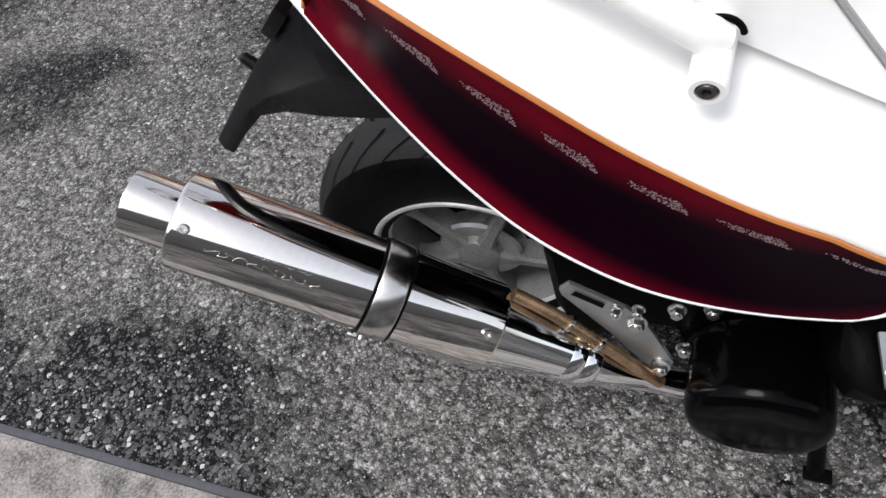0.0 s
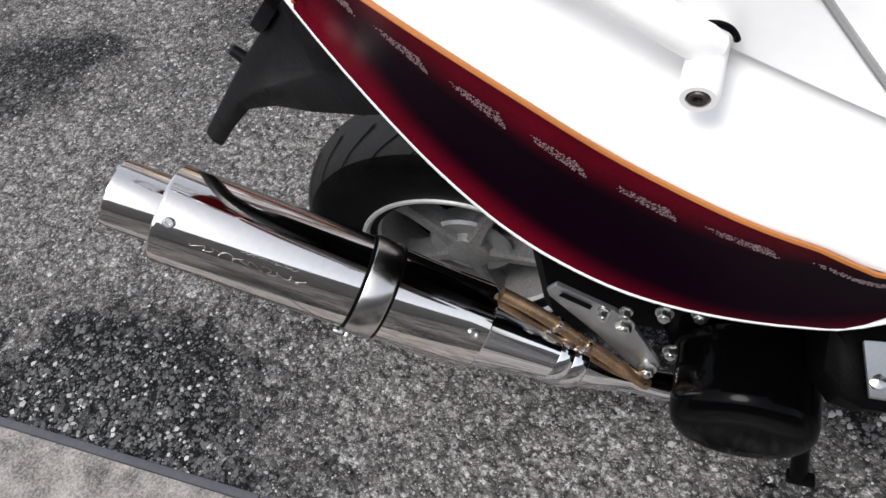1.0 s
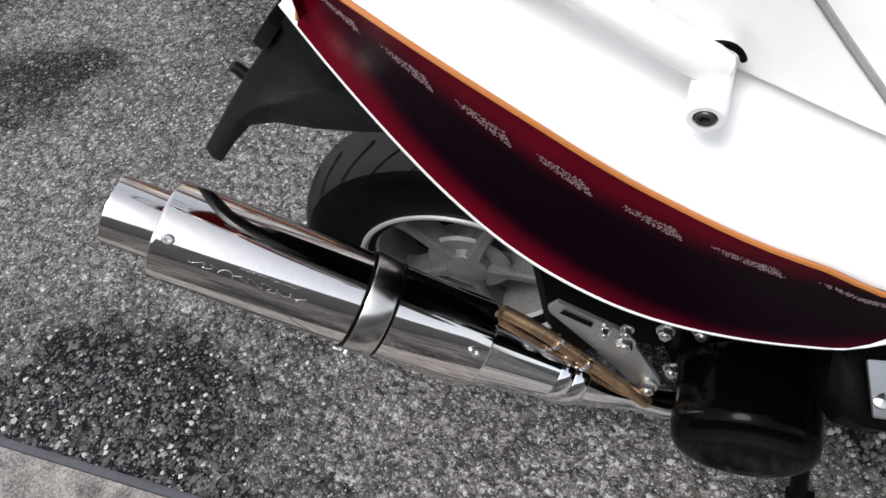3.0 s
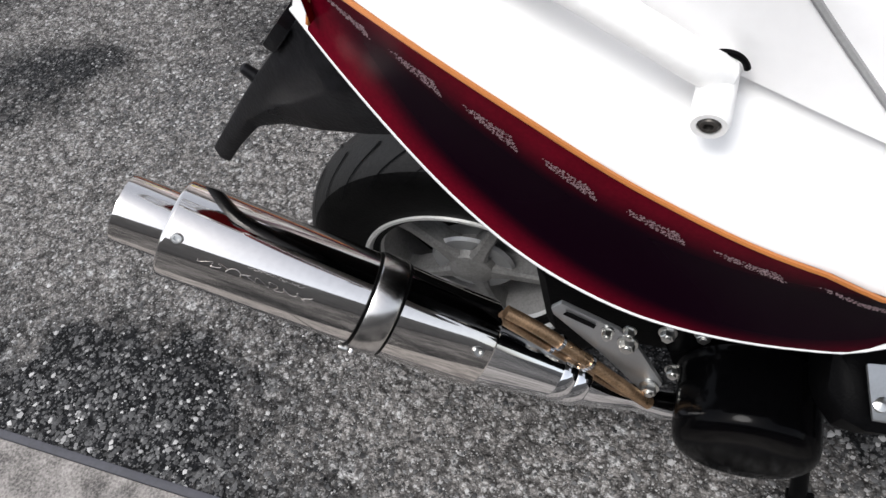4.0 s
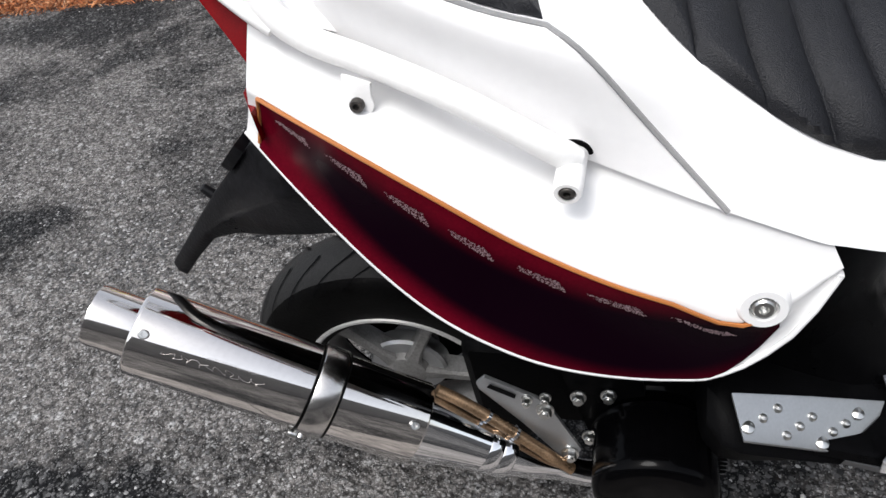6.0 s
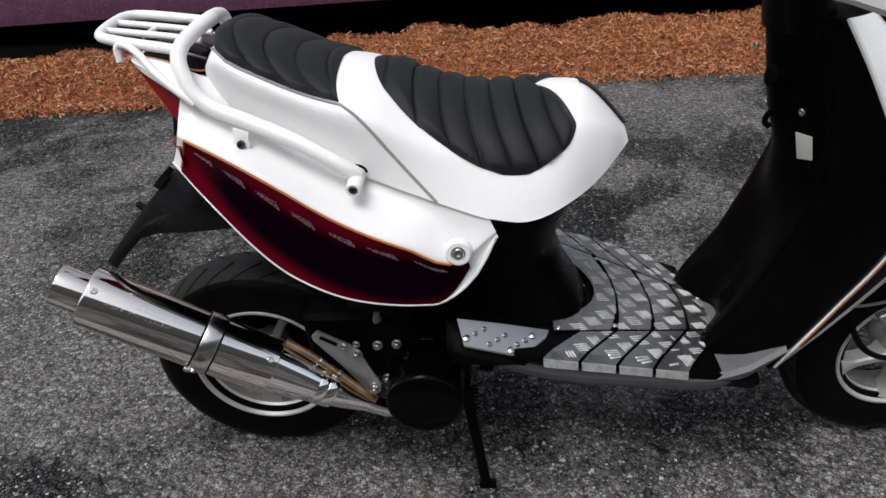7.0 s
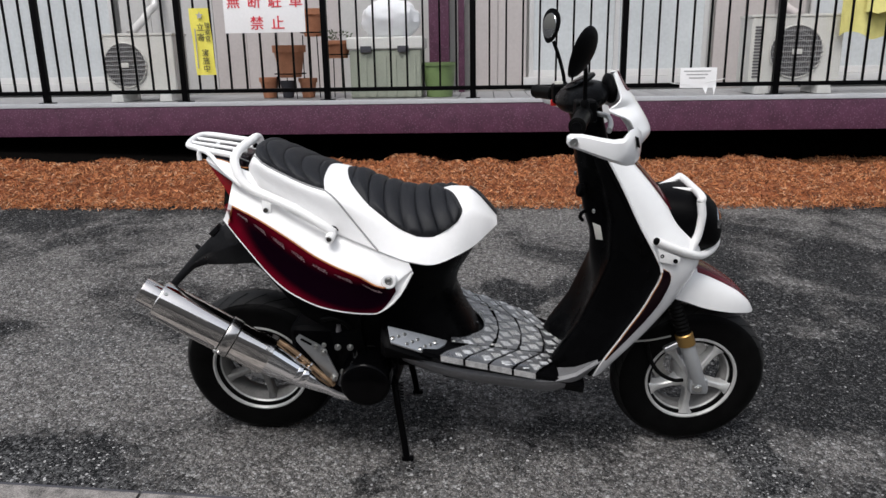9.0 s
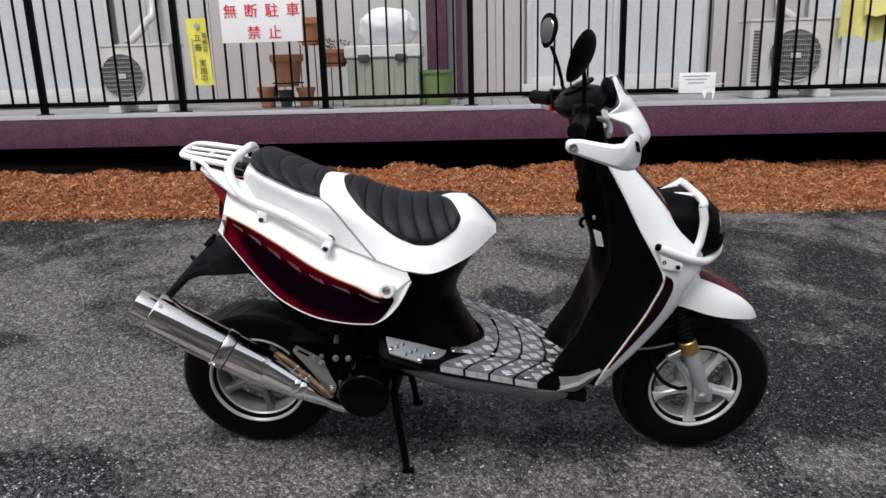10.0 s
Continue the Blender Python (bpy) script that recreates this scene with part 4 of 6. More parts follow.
cover, cover_left = both("side_cover", lambda: shell(cover_grid(0, 1, 0, 1, 48, 30), 0.004), WHITE, None, "glossy white painted side cover")
for owner, flip in ((cover, False), (cover_left, True)):
    def piece(name, bm, mat, label=""):
        part(name, mirrored(bm) if flip else bm, mat, owner, label)
        if flip:
            bm.free()
    piece("maroon_panel", shell(cover_grid(0.035, 0.94, lambda u: 0.01 + 0.25 * max(0, (u - 0.91) / 0.09) ** 2, 0.535, 44, 12, 0.0030), 0.003), MAROON_TO_BLACK, "glossy maroon panel turning near-black along the middle")
    edge = [cover_point(0.035, 0.06 + 0.48 * k / 6, 0.0028) for k in range(6)] + [cover_point(0.035 + 0.895 * k / 30, 0.542, 0.0028) for k in range(31)]
    piece("pinstripe", tube(edge, 0.0019, 1, 6), ORANGE, "thin orange pinstripe")
    piece("lip_bead", tube([cover_point(k / 40, 0.0, 0.001) for k in range(41)], 0.0023, 1, 8), WHITE, "rolled white lower edge")
    rng_flake = random.Random(21)
    for k in range(7):
        s0 = 0.07 + 0.122 * k
        flakes = bmesh.new()
        for q in range(230):
            u, w = rng_flake.random() ** 0.6, rng_flake.random()
            c = cover_point(s0 + 0.08 * u + 0.012 * (1 - w), 0.405 + 0.045 * w * (0.45 + 0.55 * u) + 0.02 * (1 - u), 0.0033)
            a, r = rng_flake.uniform(0, 6.28), rng_flake.uniform(0.0003, 0.0008)
            tx, tz, tilt = math.cos(a) * r, math.sin(a) * r, rng_flake.uniform(-0.3, 0.3) * r
            flakes.faces.new([flakes.verts.new(c + v) for v in (Vector((tx, tilt, tz)), Vector((-tz, 0, tx)), Vector((-tx, -tilt, -tz)), Vector((tz, 0, -tx)))])
        piece("glitter_dash", flakes, GLITTER, "silver flake dash")
    boss = Vector((0.443, -0.258, 0.581))
    piece("screw_boss", lathe([(0.0, 0.021), (0.010, 0.0195), (0.013, 0.017), (0.013, 0.011), (0.006, 0.0105), (0.006, 0)], boss, (0, -1, 0.12), 26, caps=False), WHITE)
    piece("cover_screw", cap_screw(boss + Vector((0, -0.006, 0)), (0, -1, 0.12), 0.009, 0.007), ZINC, "dull zinc cover screw")

# seat: profiles of half width and height, from crown to skirt
SADDLE = along([
    (0.088, 0, 0.884, 0.05, 0.882, 0.09, 0.872, 0.112, 0.862, 0.114, 0.842, 0.112, 0.82),
    (0.108, 0, 0.902, 0.065, 0.9, 0.118, 0.888, 0.14, 0.877, 0.137, 0.843, 0.129, 0.806),
    (0.16, 0, 0.886, 0.088, 0.884, 0.143, 0.871, 0.167, 0.859, 0.163, 0.82, 0.154, 0.777),
    (0.25, 0, 0.846, 0.1, 0.841, 0.153, 0.829, 0.182, 0.818, 0.18, 0.775, 0.174, 0.728),
    (0.33, 0, 0.834, 0.1, 0.824, 0.157, 0.806, 0.188, 0.79, 0.193, 0.745, 0.193, 0.696),
    (0.42, 0, 0.796, 0.08, 0.787, 0.145, 0.766, 0.185, 0.744, 0.204, 0.707, 0.22, 0.666),
    (0.5, 0, 0.772, 0.07, 0.766, 0.135, 0.746, 0.178, 0.722, 0.208, 0.682, 0.235, 0.638),
])
NOSE = along([
    (0.5, 0, 0.772, 0.07, 0.766, 0.135, 0.746, 0.178, 0.722, 0.208, 0.682, 0.235, 0.638),
    (0.57, 0.0, 0.771, 0.06, 0.766, 0.125, 0.747, 0.17, 0.722, 0.205, 0.674, 0.23, 0.628),
    (0.63, 0.0, 0.776, 0.05, 0.772, 0.11, 0.755, 0.15, 0.732, 0.18, 0.685, 0.198, 0.642),
    (0.675, 0.0, 0.768, 0.04, 0.765, 0.085, 0.748, 0.115, 0.733, 0.138, 0.692, 0.15, 0.655),
    (0.71, 0.0, 0.735, 0.03, 0.733, 0.062, 0.724, 0.086, 0.715, 0.1, 0.694, 0.107, 0.675),
    (0.736, 0.0, 0.702, 0.02, 0.701, 0.04, 0.698, 0.052, 0.695, 0.059, 0.692, 0.064, 0.688),
])


def seat_point(x, v):
    """v from -1 (right skirt) to 1 (left skirt)."""
    p = (SADDLE if x < 0.5 else NOSE)(x)
    t = abs(v) * 5
    i = min(int(t), 4)
    k = t - i
    pts = [Vector((p[2 * j], p[2 * j + 1])) for j in range(6)]
    pts = [Vector((-pts[1].x, pts[1].y))] + pts + [pts[5] * 2 - pts[4]]
    a, b, c, d = pts[i:i + 4]
    q = 0.5 * (2 * b + (c - a) * k + (2 * a - 5 * b + 4 * c - d) * k * k + (3 * b - a - 3 * c + d) * k ** 3)
    return Vector((x, math.copysign(q.x, v) if v else 0.0, q.y - (0.08 * q.x if v > 0 else 0.0)))


def seat_normal(x, v):
    e = 0.004
    du = seat_point(min(x + e, 0.735), v) - seat_point(max(x - e, 0.089), v)
    dv = seat_point(x, min(v + 0.02, 1)) - seat_point(x, max(v - 0.02, -1))
    n = du.cross(dv).normalized()
    return n if n.z > 0 or abs(v) > 0.8 else -n


seat_xs = list(np.linspace(0.088, 0.13, 8)) + list(np.linspace(0.14, 0.66, 44)) + list(np.linspace(0.665, 0.736, 14))
seat = part("seat", shell([[seat_point(x, v) for v in np.linspace(-1, 1, 41)] for x in seat_xs], 0.012), WHITE_VINYL, scooter, "white vinyl seat with charcoal ribbed pads")


def pad_surface(x_rear, x_front, v_edge, lift, ns, nv, skew, low, high):
    """Rows run along the ribs and stop at the edge of the pad."""
    rows = []
    for i in range(ns + 1):
        row = []
        for j in range(nv + 1):
            w = 2 * j / nv - 1
            v = w * v_edge
            x0, x1 = x_rear(abs(w)), x_front(abs(w))
            x = min(max(low + (high - low) * i / ns + skew * w * w, x0), x1)
            s = (x - x0) / max(x1 - x0, 0.001)
            rim_d = min(s, 1 - s) * 14
            side = (1 - abs(w)) * 14
            soft = min(1, rim_d + 0.15) * min(1, side + 0.15)
            row.append(seat_point(x, v) + seat_normal(x, v) * lift(x, v, s, abs(w)) * soft)
        rows.append(row)
    return rows


def front_lift(x, v, s, w):
    ph = (x - 0.03 * w * w - 0.355) / 0.0405
    return 0.0025 + 0.0095 * abs(math.sin(math.pi * ph)) ** 0.45


def rear_lift(x, v, s, w):
    ph = (x - 0.06 * w * w + 0.02) / 0.047
    return 0.0025 + 0.0085 * abs(math.sin(math.pi * ph)) ** 0.45


front_pad = part("ribbed_pad", shell(pad_surface(lambda w: 0.335 + 0.165 * w ** 1.7 + 0.03 * max(0, (w - 0.86) / 0.14) ** 2, lambda w: 0.592 + 0.055 * math.sin(math.pi * 0.62 * w) - 0.03 * max(0, (w - 0.7) / 0.3) ** 2 - 0.04 * max(0, (w - 0.88) / 0.12) ** 2, 0.73, front_lift, 260, 72, 0.03, 0.3, 0.66), 0.004), SEAT_DARK, seat, "charcoal vinyl pad with cross ribs")
rear_pad = part("ribbed_pad", shell(pad_surface(lambda w: 0.096 + 0.035 * w ** 3, lambda w: 0.285 + 0.012 * w * w, 0.46, rear_lift, 240, 72, 0.06, 0.0, 0.31), 0.004), SEAT_DARK, seat, "charcoal vinyl pad with chevron ribs")
for sgn in (-1, 1):
    line = [seat_point(0.095 + 0.205 * k / 20, sgn * (0.30 + 0.2 * min(1, k / 4))) + Vector((0, 0, 0.001)) for k in range(21)]
    line += [seat_point(0.305 + 0.125 * k / 14, sgn * (0.52 + 0.48 * k / 14)) + seat_normal(0.305 + 0.125 * k / 14, sgn * (0.52 + 0.48 * k / 14)) * 0.0005 for k in range(15)]
    part("piping", tube(line, 0.0024, 1, 6), PIPING, seat, "grey piping seam")
part("nose_badge", shell([[seat_point(0.664 + 0.07 * i / 8, 0.5 * (j / 8) - 0.02 - 0.2 * i / 8) + seat_normal(0.664 + 0.07 * i / 8, 0.5 * (j / 8) - 0.02 - 0.2 * i / 8) * 0.004 for j in range(9)] for i in range(9)], 0.003), SEAT_DARK, seat, "black patch at the seat nose")

# bodywork under the seat and the tail

def tunnel_bm():
    """The black leg-side body below the seat, waisted between seat and floor."""
    rings = []
    for k in range(17):
        u = k / 16
        z = 0.665 - 0.335 * u
        front = float(np.interp(u, [0, 0.15, 0.35, 0.5, 0.7, 0.88, 1.0], [0.705, 0.672, 0.628, 0.618, 0.64, 0.672, 0.688]))
        half = float(np.interp(u, [0, 0.3, 0.6, 0.85, 1.0], [0.175, 0.168, 0.172, 0.182, 0.186]))
        back = 0.32
        ring = []
        for q in range(25):
            a = -math.pi / 2 + math.pi * q / 24
            cx = front - 0.17
            ring.append((cx + 0.17 * abs(math.cos(a)) ** 0.75, half * math.copysign(abs(math.sin(a)) ** 0.8, math.sin(a)), z))
        ring += [(back, half * 0.9, z), (back, -half * 0.9, z)]
        rings.append(ring)
    return rings_mesh(bmesh.new(), rings)


part("under_seat_body", tunnel_bm(), BLACK, scooter, "gloss black body panel beneath the seat")
part("inner_fender", rings_mesh(bmesh.new(), [[(x, y, z0 + dz) for y, dz in ((-w, -0.16 * k), (-w, 0.10), (-w * 0.7, 0.14), (w * 0.7, 0.14), (w, 0.10), (w, -0.16 * k))] for x, w, z0, k in ((0.0, 0.10, 0.66, 0.1), (0.1, 0.15, 0.64, 0.4), (0.2, 0.17, 0.58, 0.8), (0.36, 0.18, 0.5, 0.9))]), BLACK_MATT, scooter, "matt black inner fender above the rear tyre")


MID_Y = -0.065
TAIL = ((-0.019, -0.158, 0.839, -0.16, 0.845, -0.148, 0.851), (-0.012, -0.165, 0.833, -0.167, 0.843, -0.153, 0.851), (0.0, -0.172, 0.827, -0.173, 0.839, -0.157, 0.849), (0.03, -0.187, 0.812, -0.187, 0.826, -0.161, 0.842),
        (0.055, -0.196, 0.798, -0.195, 0.812, -0.162, 0.832), (0.08, -0.186, 0.79, -0.184, 0.80, -0.162, 0.821), (0.12, -0.178, 0.775, -0.176, 0.785, -0.162, 0.808), (0.17, -0.17, 0.755, -0.168, 0.765, -0.16, 0.79))


def tail_bm():
    """White tail cowl that narrows to the rear: a rolled outer edge, a sloping flank and a flat top."""
    rings = []
    for x, y0, z0, y1, z1, y2, z2 in TAIL:
        near = [(x, y0 + 0.006, z0), (x, y0, z0 + 0.003), (x, y1, z1), (x, y1 + 0.005, z1 + 0.005), (x, y2, z2), (x, y2 + 0.006, z2 - 0.004)]
        rings.append(near + [(x, 2 * MID_Y - y, z) for x, y, z in reversed(near)])
    return rings_mesh(bmesh.new(), rings)


tail = part("tail_cowl", tail_bm(), WHITE, scooter, "white tail cowl")
inset = part("maroon_inset", rings_mesh(bmesh.new(), [[(x, y, z - 0.012), (x, y, z), (x, y + 0.02, z + 0.002), (x, y + 0.03, z + 0.008), (x, 2 * MID_Y - y - 0.03, z + 0.008), (x, 2 * MID_Y - y - 0.02, z + 0.002), (x, 2 * MID_Y - y, z), (x, 2 * MID_Y - y, z - 0.012)]
    for x, y, z in ((-0.01, -0.147, 0.8475), (0.03, -0.156, 0.8405), (0.062, -0.158, 0.8295), (0.074, -0.153, 0.8255), (0.081, -0.143, 0.823))]), MAROON_DARK, tail, "dark maroon inset on the tail top")
part("inset_edge", tube([(-0.012, -0.149, 0.8495), (0.03, -0.158, 0.842), (0.062, -0.16, 0.831), (0.076, -0.155, 0.8265), (0.084, -0.143, 0.8245)], 0.0014, 4, 6), ORANGE, inset, "thin orange edge line")
part("inset_ridge", tube([(-0.012, -0.116, 0.8565), (0.03, -0.124, 0.850), (0.075, -0.121, 0.8345)], 0.0022, 4, 6), PIPING, inset, "pale raised line")
tail_light = part("tail_light", rings_mesh(bmesh.new(), [
    [(x, y, z), (x - 0.008, y * 0.65 + MID_Y * 0.35, z), (x - 0.011, MID_Y, z), (x - 0.008, 2 * MID_Y - y * 0.65 - MID_Y * 0.35, z), (x, 2 * MID_Y - y, z), (xf, 2 * MID_Y - yf, zf), (xf, yf, zf)]
    for x, y, z, xf, yf, zf in ((-0.013, -0.163, 0.836, 0.07, -0.165, 0.82), (0.008, -0.174, 0.809, 0.075, -0.168, 0.80), (0.03, -0.188, 0.784, 0.075, -0.175, 0.78), (0.05, -0.2, 0.757, 0.075, -0.18, 0.755))]), TAIL_RED, scooter, "deep red tail light lens")
both("turn_signal", lambda: rings_mesh(bmesh.new(), [[(0.045, -0.2, 0.765), (0.016, -0.15, 0.762), (0.006, -0.09, 0.76), (0.03, -0.08, 0.76)], [(0.046, -0.204, 0.738), (0.022, -0.155, 0.732), (0.014, -0.09, 0.73), (0.035, -0.085, 0.73)]]), TAIL_RED, None, "dark red turn signal lens")

# rear mudguard stay
stay_rings = []
for (ux, uz), (lx, lz), y, w in (((-0.143, 0.518), (-0.13, 0.502), -0.157, 0.024), ((-0.115, 0.549), (-0.103, 0.531), -0.158, 0.028), ((-0.08, 0.588), (-0.07, 0.562), -0.16, 0.036), ((-0.05, 0.62), (-0.035, 0.576), -0.163, 0.048),
                                 ((-0.02, 0.65), (0.005, 0.58), -0.165, 0.062), ((0.013, 0.682), (0.05, 0.585), -0.16, 0.085), ((0.05, 0.70), (0.10, 0.59), -0.15, 0.11)):
    cx, cz = (ux + lx) / 2, (uz + lz) / 2
    stay_rings.append([(ux, y - w * 0.3, uz), (ux, y + w * 0.3, uz), (cx, y + w * 0.5, cz), (lx, y + w * 0.4, lz), (lx, y - w * 0.4, lz), (cx, y - w * 0.5, cz)])
stay_bm = rings_mesh(bmesh.new(), stay_rings)
bmesh.ops.bevel(stay_bm, geom=list(stay_bm.edges), offset=0.003, segments=2, affect="EDGES", profile=0.6)
stay = part("mudguard_stay", stay_bm, FLAP, scooter, "worn black plastic mudguard stay")
part("peg", lathe([(0, 0.006), (0.014, 0.005), (0.016, 0.003)], (-0.052, -0.17, 0.614), (-0.7, 0, 0.7), 12), FLAP, stay)
part("clip", box((0.03, 0.03, 0.012), (-0.006, -0.175, 0.669), 0.004, turn=Matrix.Rotation(-0.8, 4, "Y")), FLAP, stay)

# grab rail and rack
rail_pts = [(0.302, -0.226, 0.69), (0.288, -0.232, 0.702), (0.262, -0.232, 0.719), (0.211, -0.226, 0.747), (0.148, -0.21, 0.769), (0.105, -0.202, 0.784), (0.079, -0.197, 0.803), (0.064, -0.188, 0.829), (0.057, -0.176, 0.85), (0.059, -0.16, 0.864), (0.064, -0.135, 0.872), (0.071, -0.09, 0.879), (0.078, -0.03, 0.883)]
rail_pts += [(x, -y, z) for x, y, z in reversed(rail_pts)][0:]
grab = part("grab_rail", tube(rail_pts, 0.0112, 6, 14), WHITE_TUBE, scooter, "white tubular grab rail round the seat")
for sgn in (1, -1):
    bm = lathe([(0, 0.0125), (0.015, 0.0112), (0.05, 0.0112), (0.0535, 0.0098), (0.0535, 0.0068), (0.048, 0.0066), (0.048, 0)], (0.301, -0.205, 0.687), (-0.05, -1, -0.13), 28, caps=False)
    part("mount_boss", mirrored(bm) if sgn < 0 else bm, WHITE_TUBE, grab)
    tab = slab([(0.13, -0.2195, 0.762), (0.153, -0.2215, 0.755)] + [(0.14 + 0.0125 * math.cos(radians(q)), -0.2215, 0.739 + 0.0125 * math.sin(radians(q))) for q in range(25, -216, -20)], (0, 0.005, 0), 0.002)
    part("mount_tab", mirrored(tab) if sgn < 0 else tab, WHITE_TUBE, grab)
    for at, ax, r in (((0.2985, -0.2525, 0.6808), (-0.05, -1, -0.13), 0.0062), ((0.14, -0.222, 0.739), (0, -1, 0.1), 0.0058)):
        bm = cap_screw(at, ax, r, 0.006)
        part("mount_bolt", mirrored(bm) if sgn < 0 else bm, DARK_BOLT, grab, "dark socket bolt")
    ring = tube([Vector((0.301, -0.222, 0.69)) + 0.0135 * (math.cos(radians(a)) * Vector((1, 0, 0)) + math.sin(radians(a)) * Vector((0, -0.13, 1))) for a in range(10, 171, 16)], 0.002, 2, 8)
    part("grommet", mirrored(ring) if sgn < 0 else ring, BLACK_MATT, grab, "black rubber grommet")
rack = part("luggage_rack", tube([(0.06, -0.155, 0.854), (0.03, -0.151, 0.859), (-0.02, -0.146, 0.866), (-0.052, -0.141, 0.871), (-0.071, -0.128, 0.873), (-0.08, -0.1, 0.874), (-0.085, -0.06, 0.875), (-0.085, -0.025, 0.876), (-0.078, -0.006, 0.876), (-0.062, 0.002, 0.875), (-0.03, 0.003, 0.872), (0.05, 0.003, 0.862)], 0.0078, 6, 12), WHITE_TUBE, scooter, "white tubular luggage rack with slim bars")
for y, x in ((-0.095, -0.078), (-0.045, -0.083)):
    part("rack_bar", tube([(x, y, 0.874), (0.0, y, 0.8645), (0.064, y, 0.855)], 0.0052, 4, 10), WHITE_TUBE, rack)
part("rack_cross", tube([(-0.022, -0.097, 0.8645), (-0.022, -0.07, 0.8645), (-0.022, -0.043, 0.8655)], 0.004, 4, 8), WHITE_TUBE, rack)
part("luggage_hook", tube([(0.078, -0.203, 0.793), (0.056, -0.2, 0.81), (0.027, -0.19, 0.833), (0.0, -0.173, 0.857), (-0.018, -0.163, 0.866), (-0.031, -0.157, 0.867), (-0.037, -0.156, 0.86), (-0.0365, -0.157, 0.843)], 0.0056, 6, 12), WHITE_TUBE, scooter, "white wire luggage hook")

# ---- exhaust ----
AX = Vector((0.819, 0.073, -0.569)).normalized()
M0 = Vector((-0.154, -0.267, 0.530)) - AX * 0.012
muffler = part("muffler", lathe([(0.0, 0.045), (-0.001, 0.053), (0.001, 0.0555), (0.003, 0.056), (0.326, 0.056), (0.328, 0.055), (0.329, 0.05)], M0, AX, 96, caps=False), STEEL, scooter, "polished stainless steel muffler canister")
part("end_tip", lathe([(0.002, 0.0385), (-0.045, 0.0385), (-0.049, 0.0375), (-0.049, 0.034), (-0.02, 0.033), (-0.02, 0.0)], M0, AX, 64, caps=False), STEEL, muffler, "polished exhaust tip")
part("end_plate", lathe([(0.004, 0.054), (0.004, 0.036)], M0, AX, 64, caps=False), STEEL_BAND, muffler)
part("clamp_band", lathe([(0.196, 0.0565), (0.196, 0.0585), (0.1975, 0.0595), (0.2225, 0.0595), (0.224, 0.0585), (0.224, 0.0565)], M0, AX, 96, caps=False), STEEL_BAND, muffler, "steel clamp band")
for s in (0.1945, 0.2255):
    part("band_edge", lathe([(s - 0.0016, 0.0562), (s - 0.0016, 0.0572), (s + 0.0016, 0.0572), (s + 0.0016, 0.0562)], M0, AX, 96, caps=False), RUBBER, muffler)
part("cone", lathe([(0.326, 0.052), (0.33, 0.0505), (0.415, 0.036), (0.42, 0.0355)], M0, AX, 64, caps=False), CHROME, muffler, "chromed cone")
part("collar", lathe([(0.412, 0.0362), (0.414, 0.0372), (0.428, 0.0368), (0.43, 0.0352), (0.432, 0.0362), (0.446, 0.0352), (0.448, 0.034)], M0, AX, 48, caps=False), CHROME, muffler, "chromed clamp collar")
out = Vector((0.49, -0.60, 0.63))
out = (out - AX * out.dot(AX)).normalized()
side = AX.cross(out)


def on_can(s, ang, lift=0.0):
    """A point on the canister: distance along it, and degrees round it from the outward top."""
    a = radians(ang)
    return M0 + AX * s + (out * math.cos(a) + side * math.sin(a)) * (0.056 + lift)


lug = part("clamp_lug", tube([on_can(0.205, 84, 0.003), on_can(0.205, 84, 0.008)], 0.005, 2, 10), STEEL_BAND, muffler, "clamp lug with its bolt")
tail_screw = cap_screw(on_can(0.2, 84, 0.006), -AX, 0.005, 0.01)
part("clamp_bolt", tail_screw, ZINC, lug, "zinc clamp bolt")
for s in (0.013, 0.313):
    for ang in (0, 120, 240):
        p = on_can(s, ang, -0.002)
        part("can_screw", cap_screw(p, on_can(s, ang, 1) - on_can(s, ang, 0), 0.0058, 0.005), ZINC, muffler, "small socket screw")
# engraved mark kept as plain strokes on the steel
rng = random.Random(3)
for ang, hgt, n, s0, ds, thin in ((13, 0.0085, 8, 0.036, 0.0135, 0.0003), (2, 0.003, 9, 0.08, 0.006, 0.0002)):
    for k in range(n):
        pts = []
        for q in range(15):
            u = q / 14
            pts.append(on_can(s0 + ds * (k + 0.95 * u - 0.22 * math.sin(2 * math.pi * u * (1 + k % 2))), ang + math.degrees(hgt * (0.55 + 0.15 * (k % 3)) * math.sin(2 * math.pi * u + k * 0.7) / 0.112), 0.0001))
        part("engraving", tube(pts, thin, 1, 5), ENGRAVED, muffler)
p_end = M0 + AX * 0.44
header = part("header_pipe", tube([M0 + AX * 0.43, p_end + AX * 0.03, Vector((0.262, -0.224, 0.242)), Vector((0.30, -0.217, 0.222)), Vector((0.345, -0.205, 0.218)), Vector((0.40, -0.18, 0.222))], 0.019, 8, 18, taper=lambda u: 0.034 - 0.015 * min(1, u * 2.6)), CHROME, scooter, "chromed exhaust header pipe")
part("joint_sleeve", lathe([(0, 0.0195), (0.002, 0.0215), (0.03, 0.0215), (0.032, 0.0195)], (0.305, -0.2165, 0.2215), (0.95, 0.25, -0.05), 24), STEEL_BAND, header)
stay_pipe = part("support_pipe", tube([(0.146, -0.206, 0.379), (0.175, -0.205, 0.357), (0.215, -0.206, 0.322), (0.25, -0.208, 0.29), (0.271, -0.21, 0.272), (0.288, -0.21, 0.256)], 0.0068, 6, 14), BURNT, scooter, "heat-stained bronze support pipe")
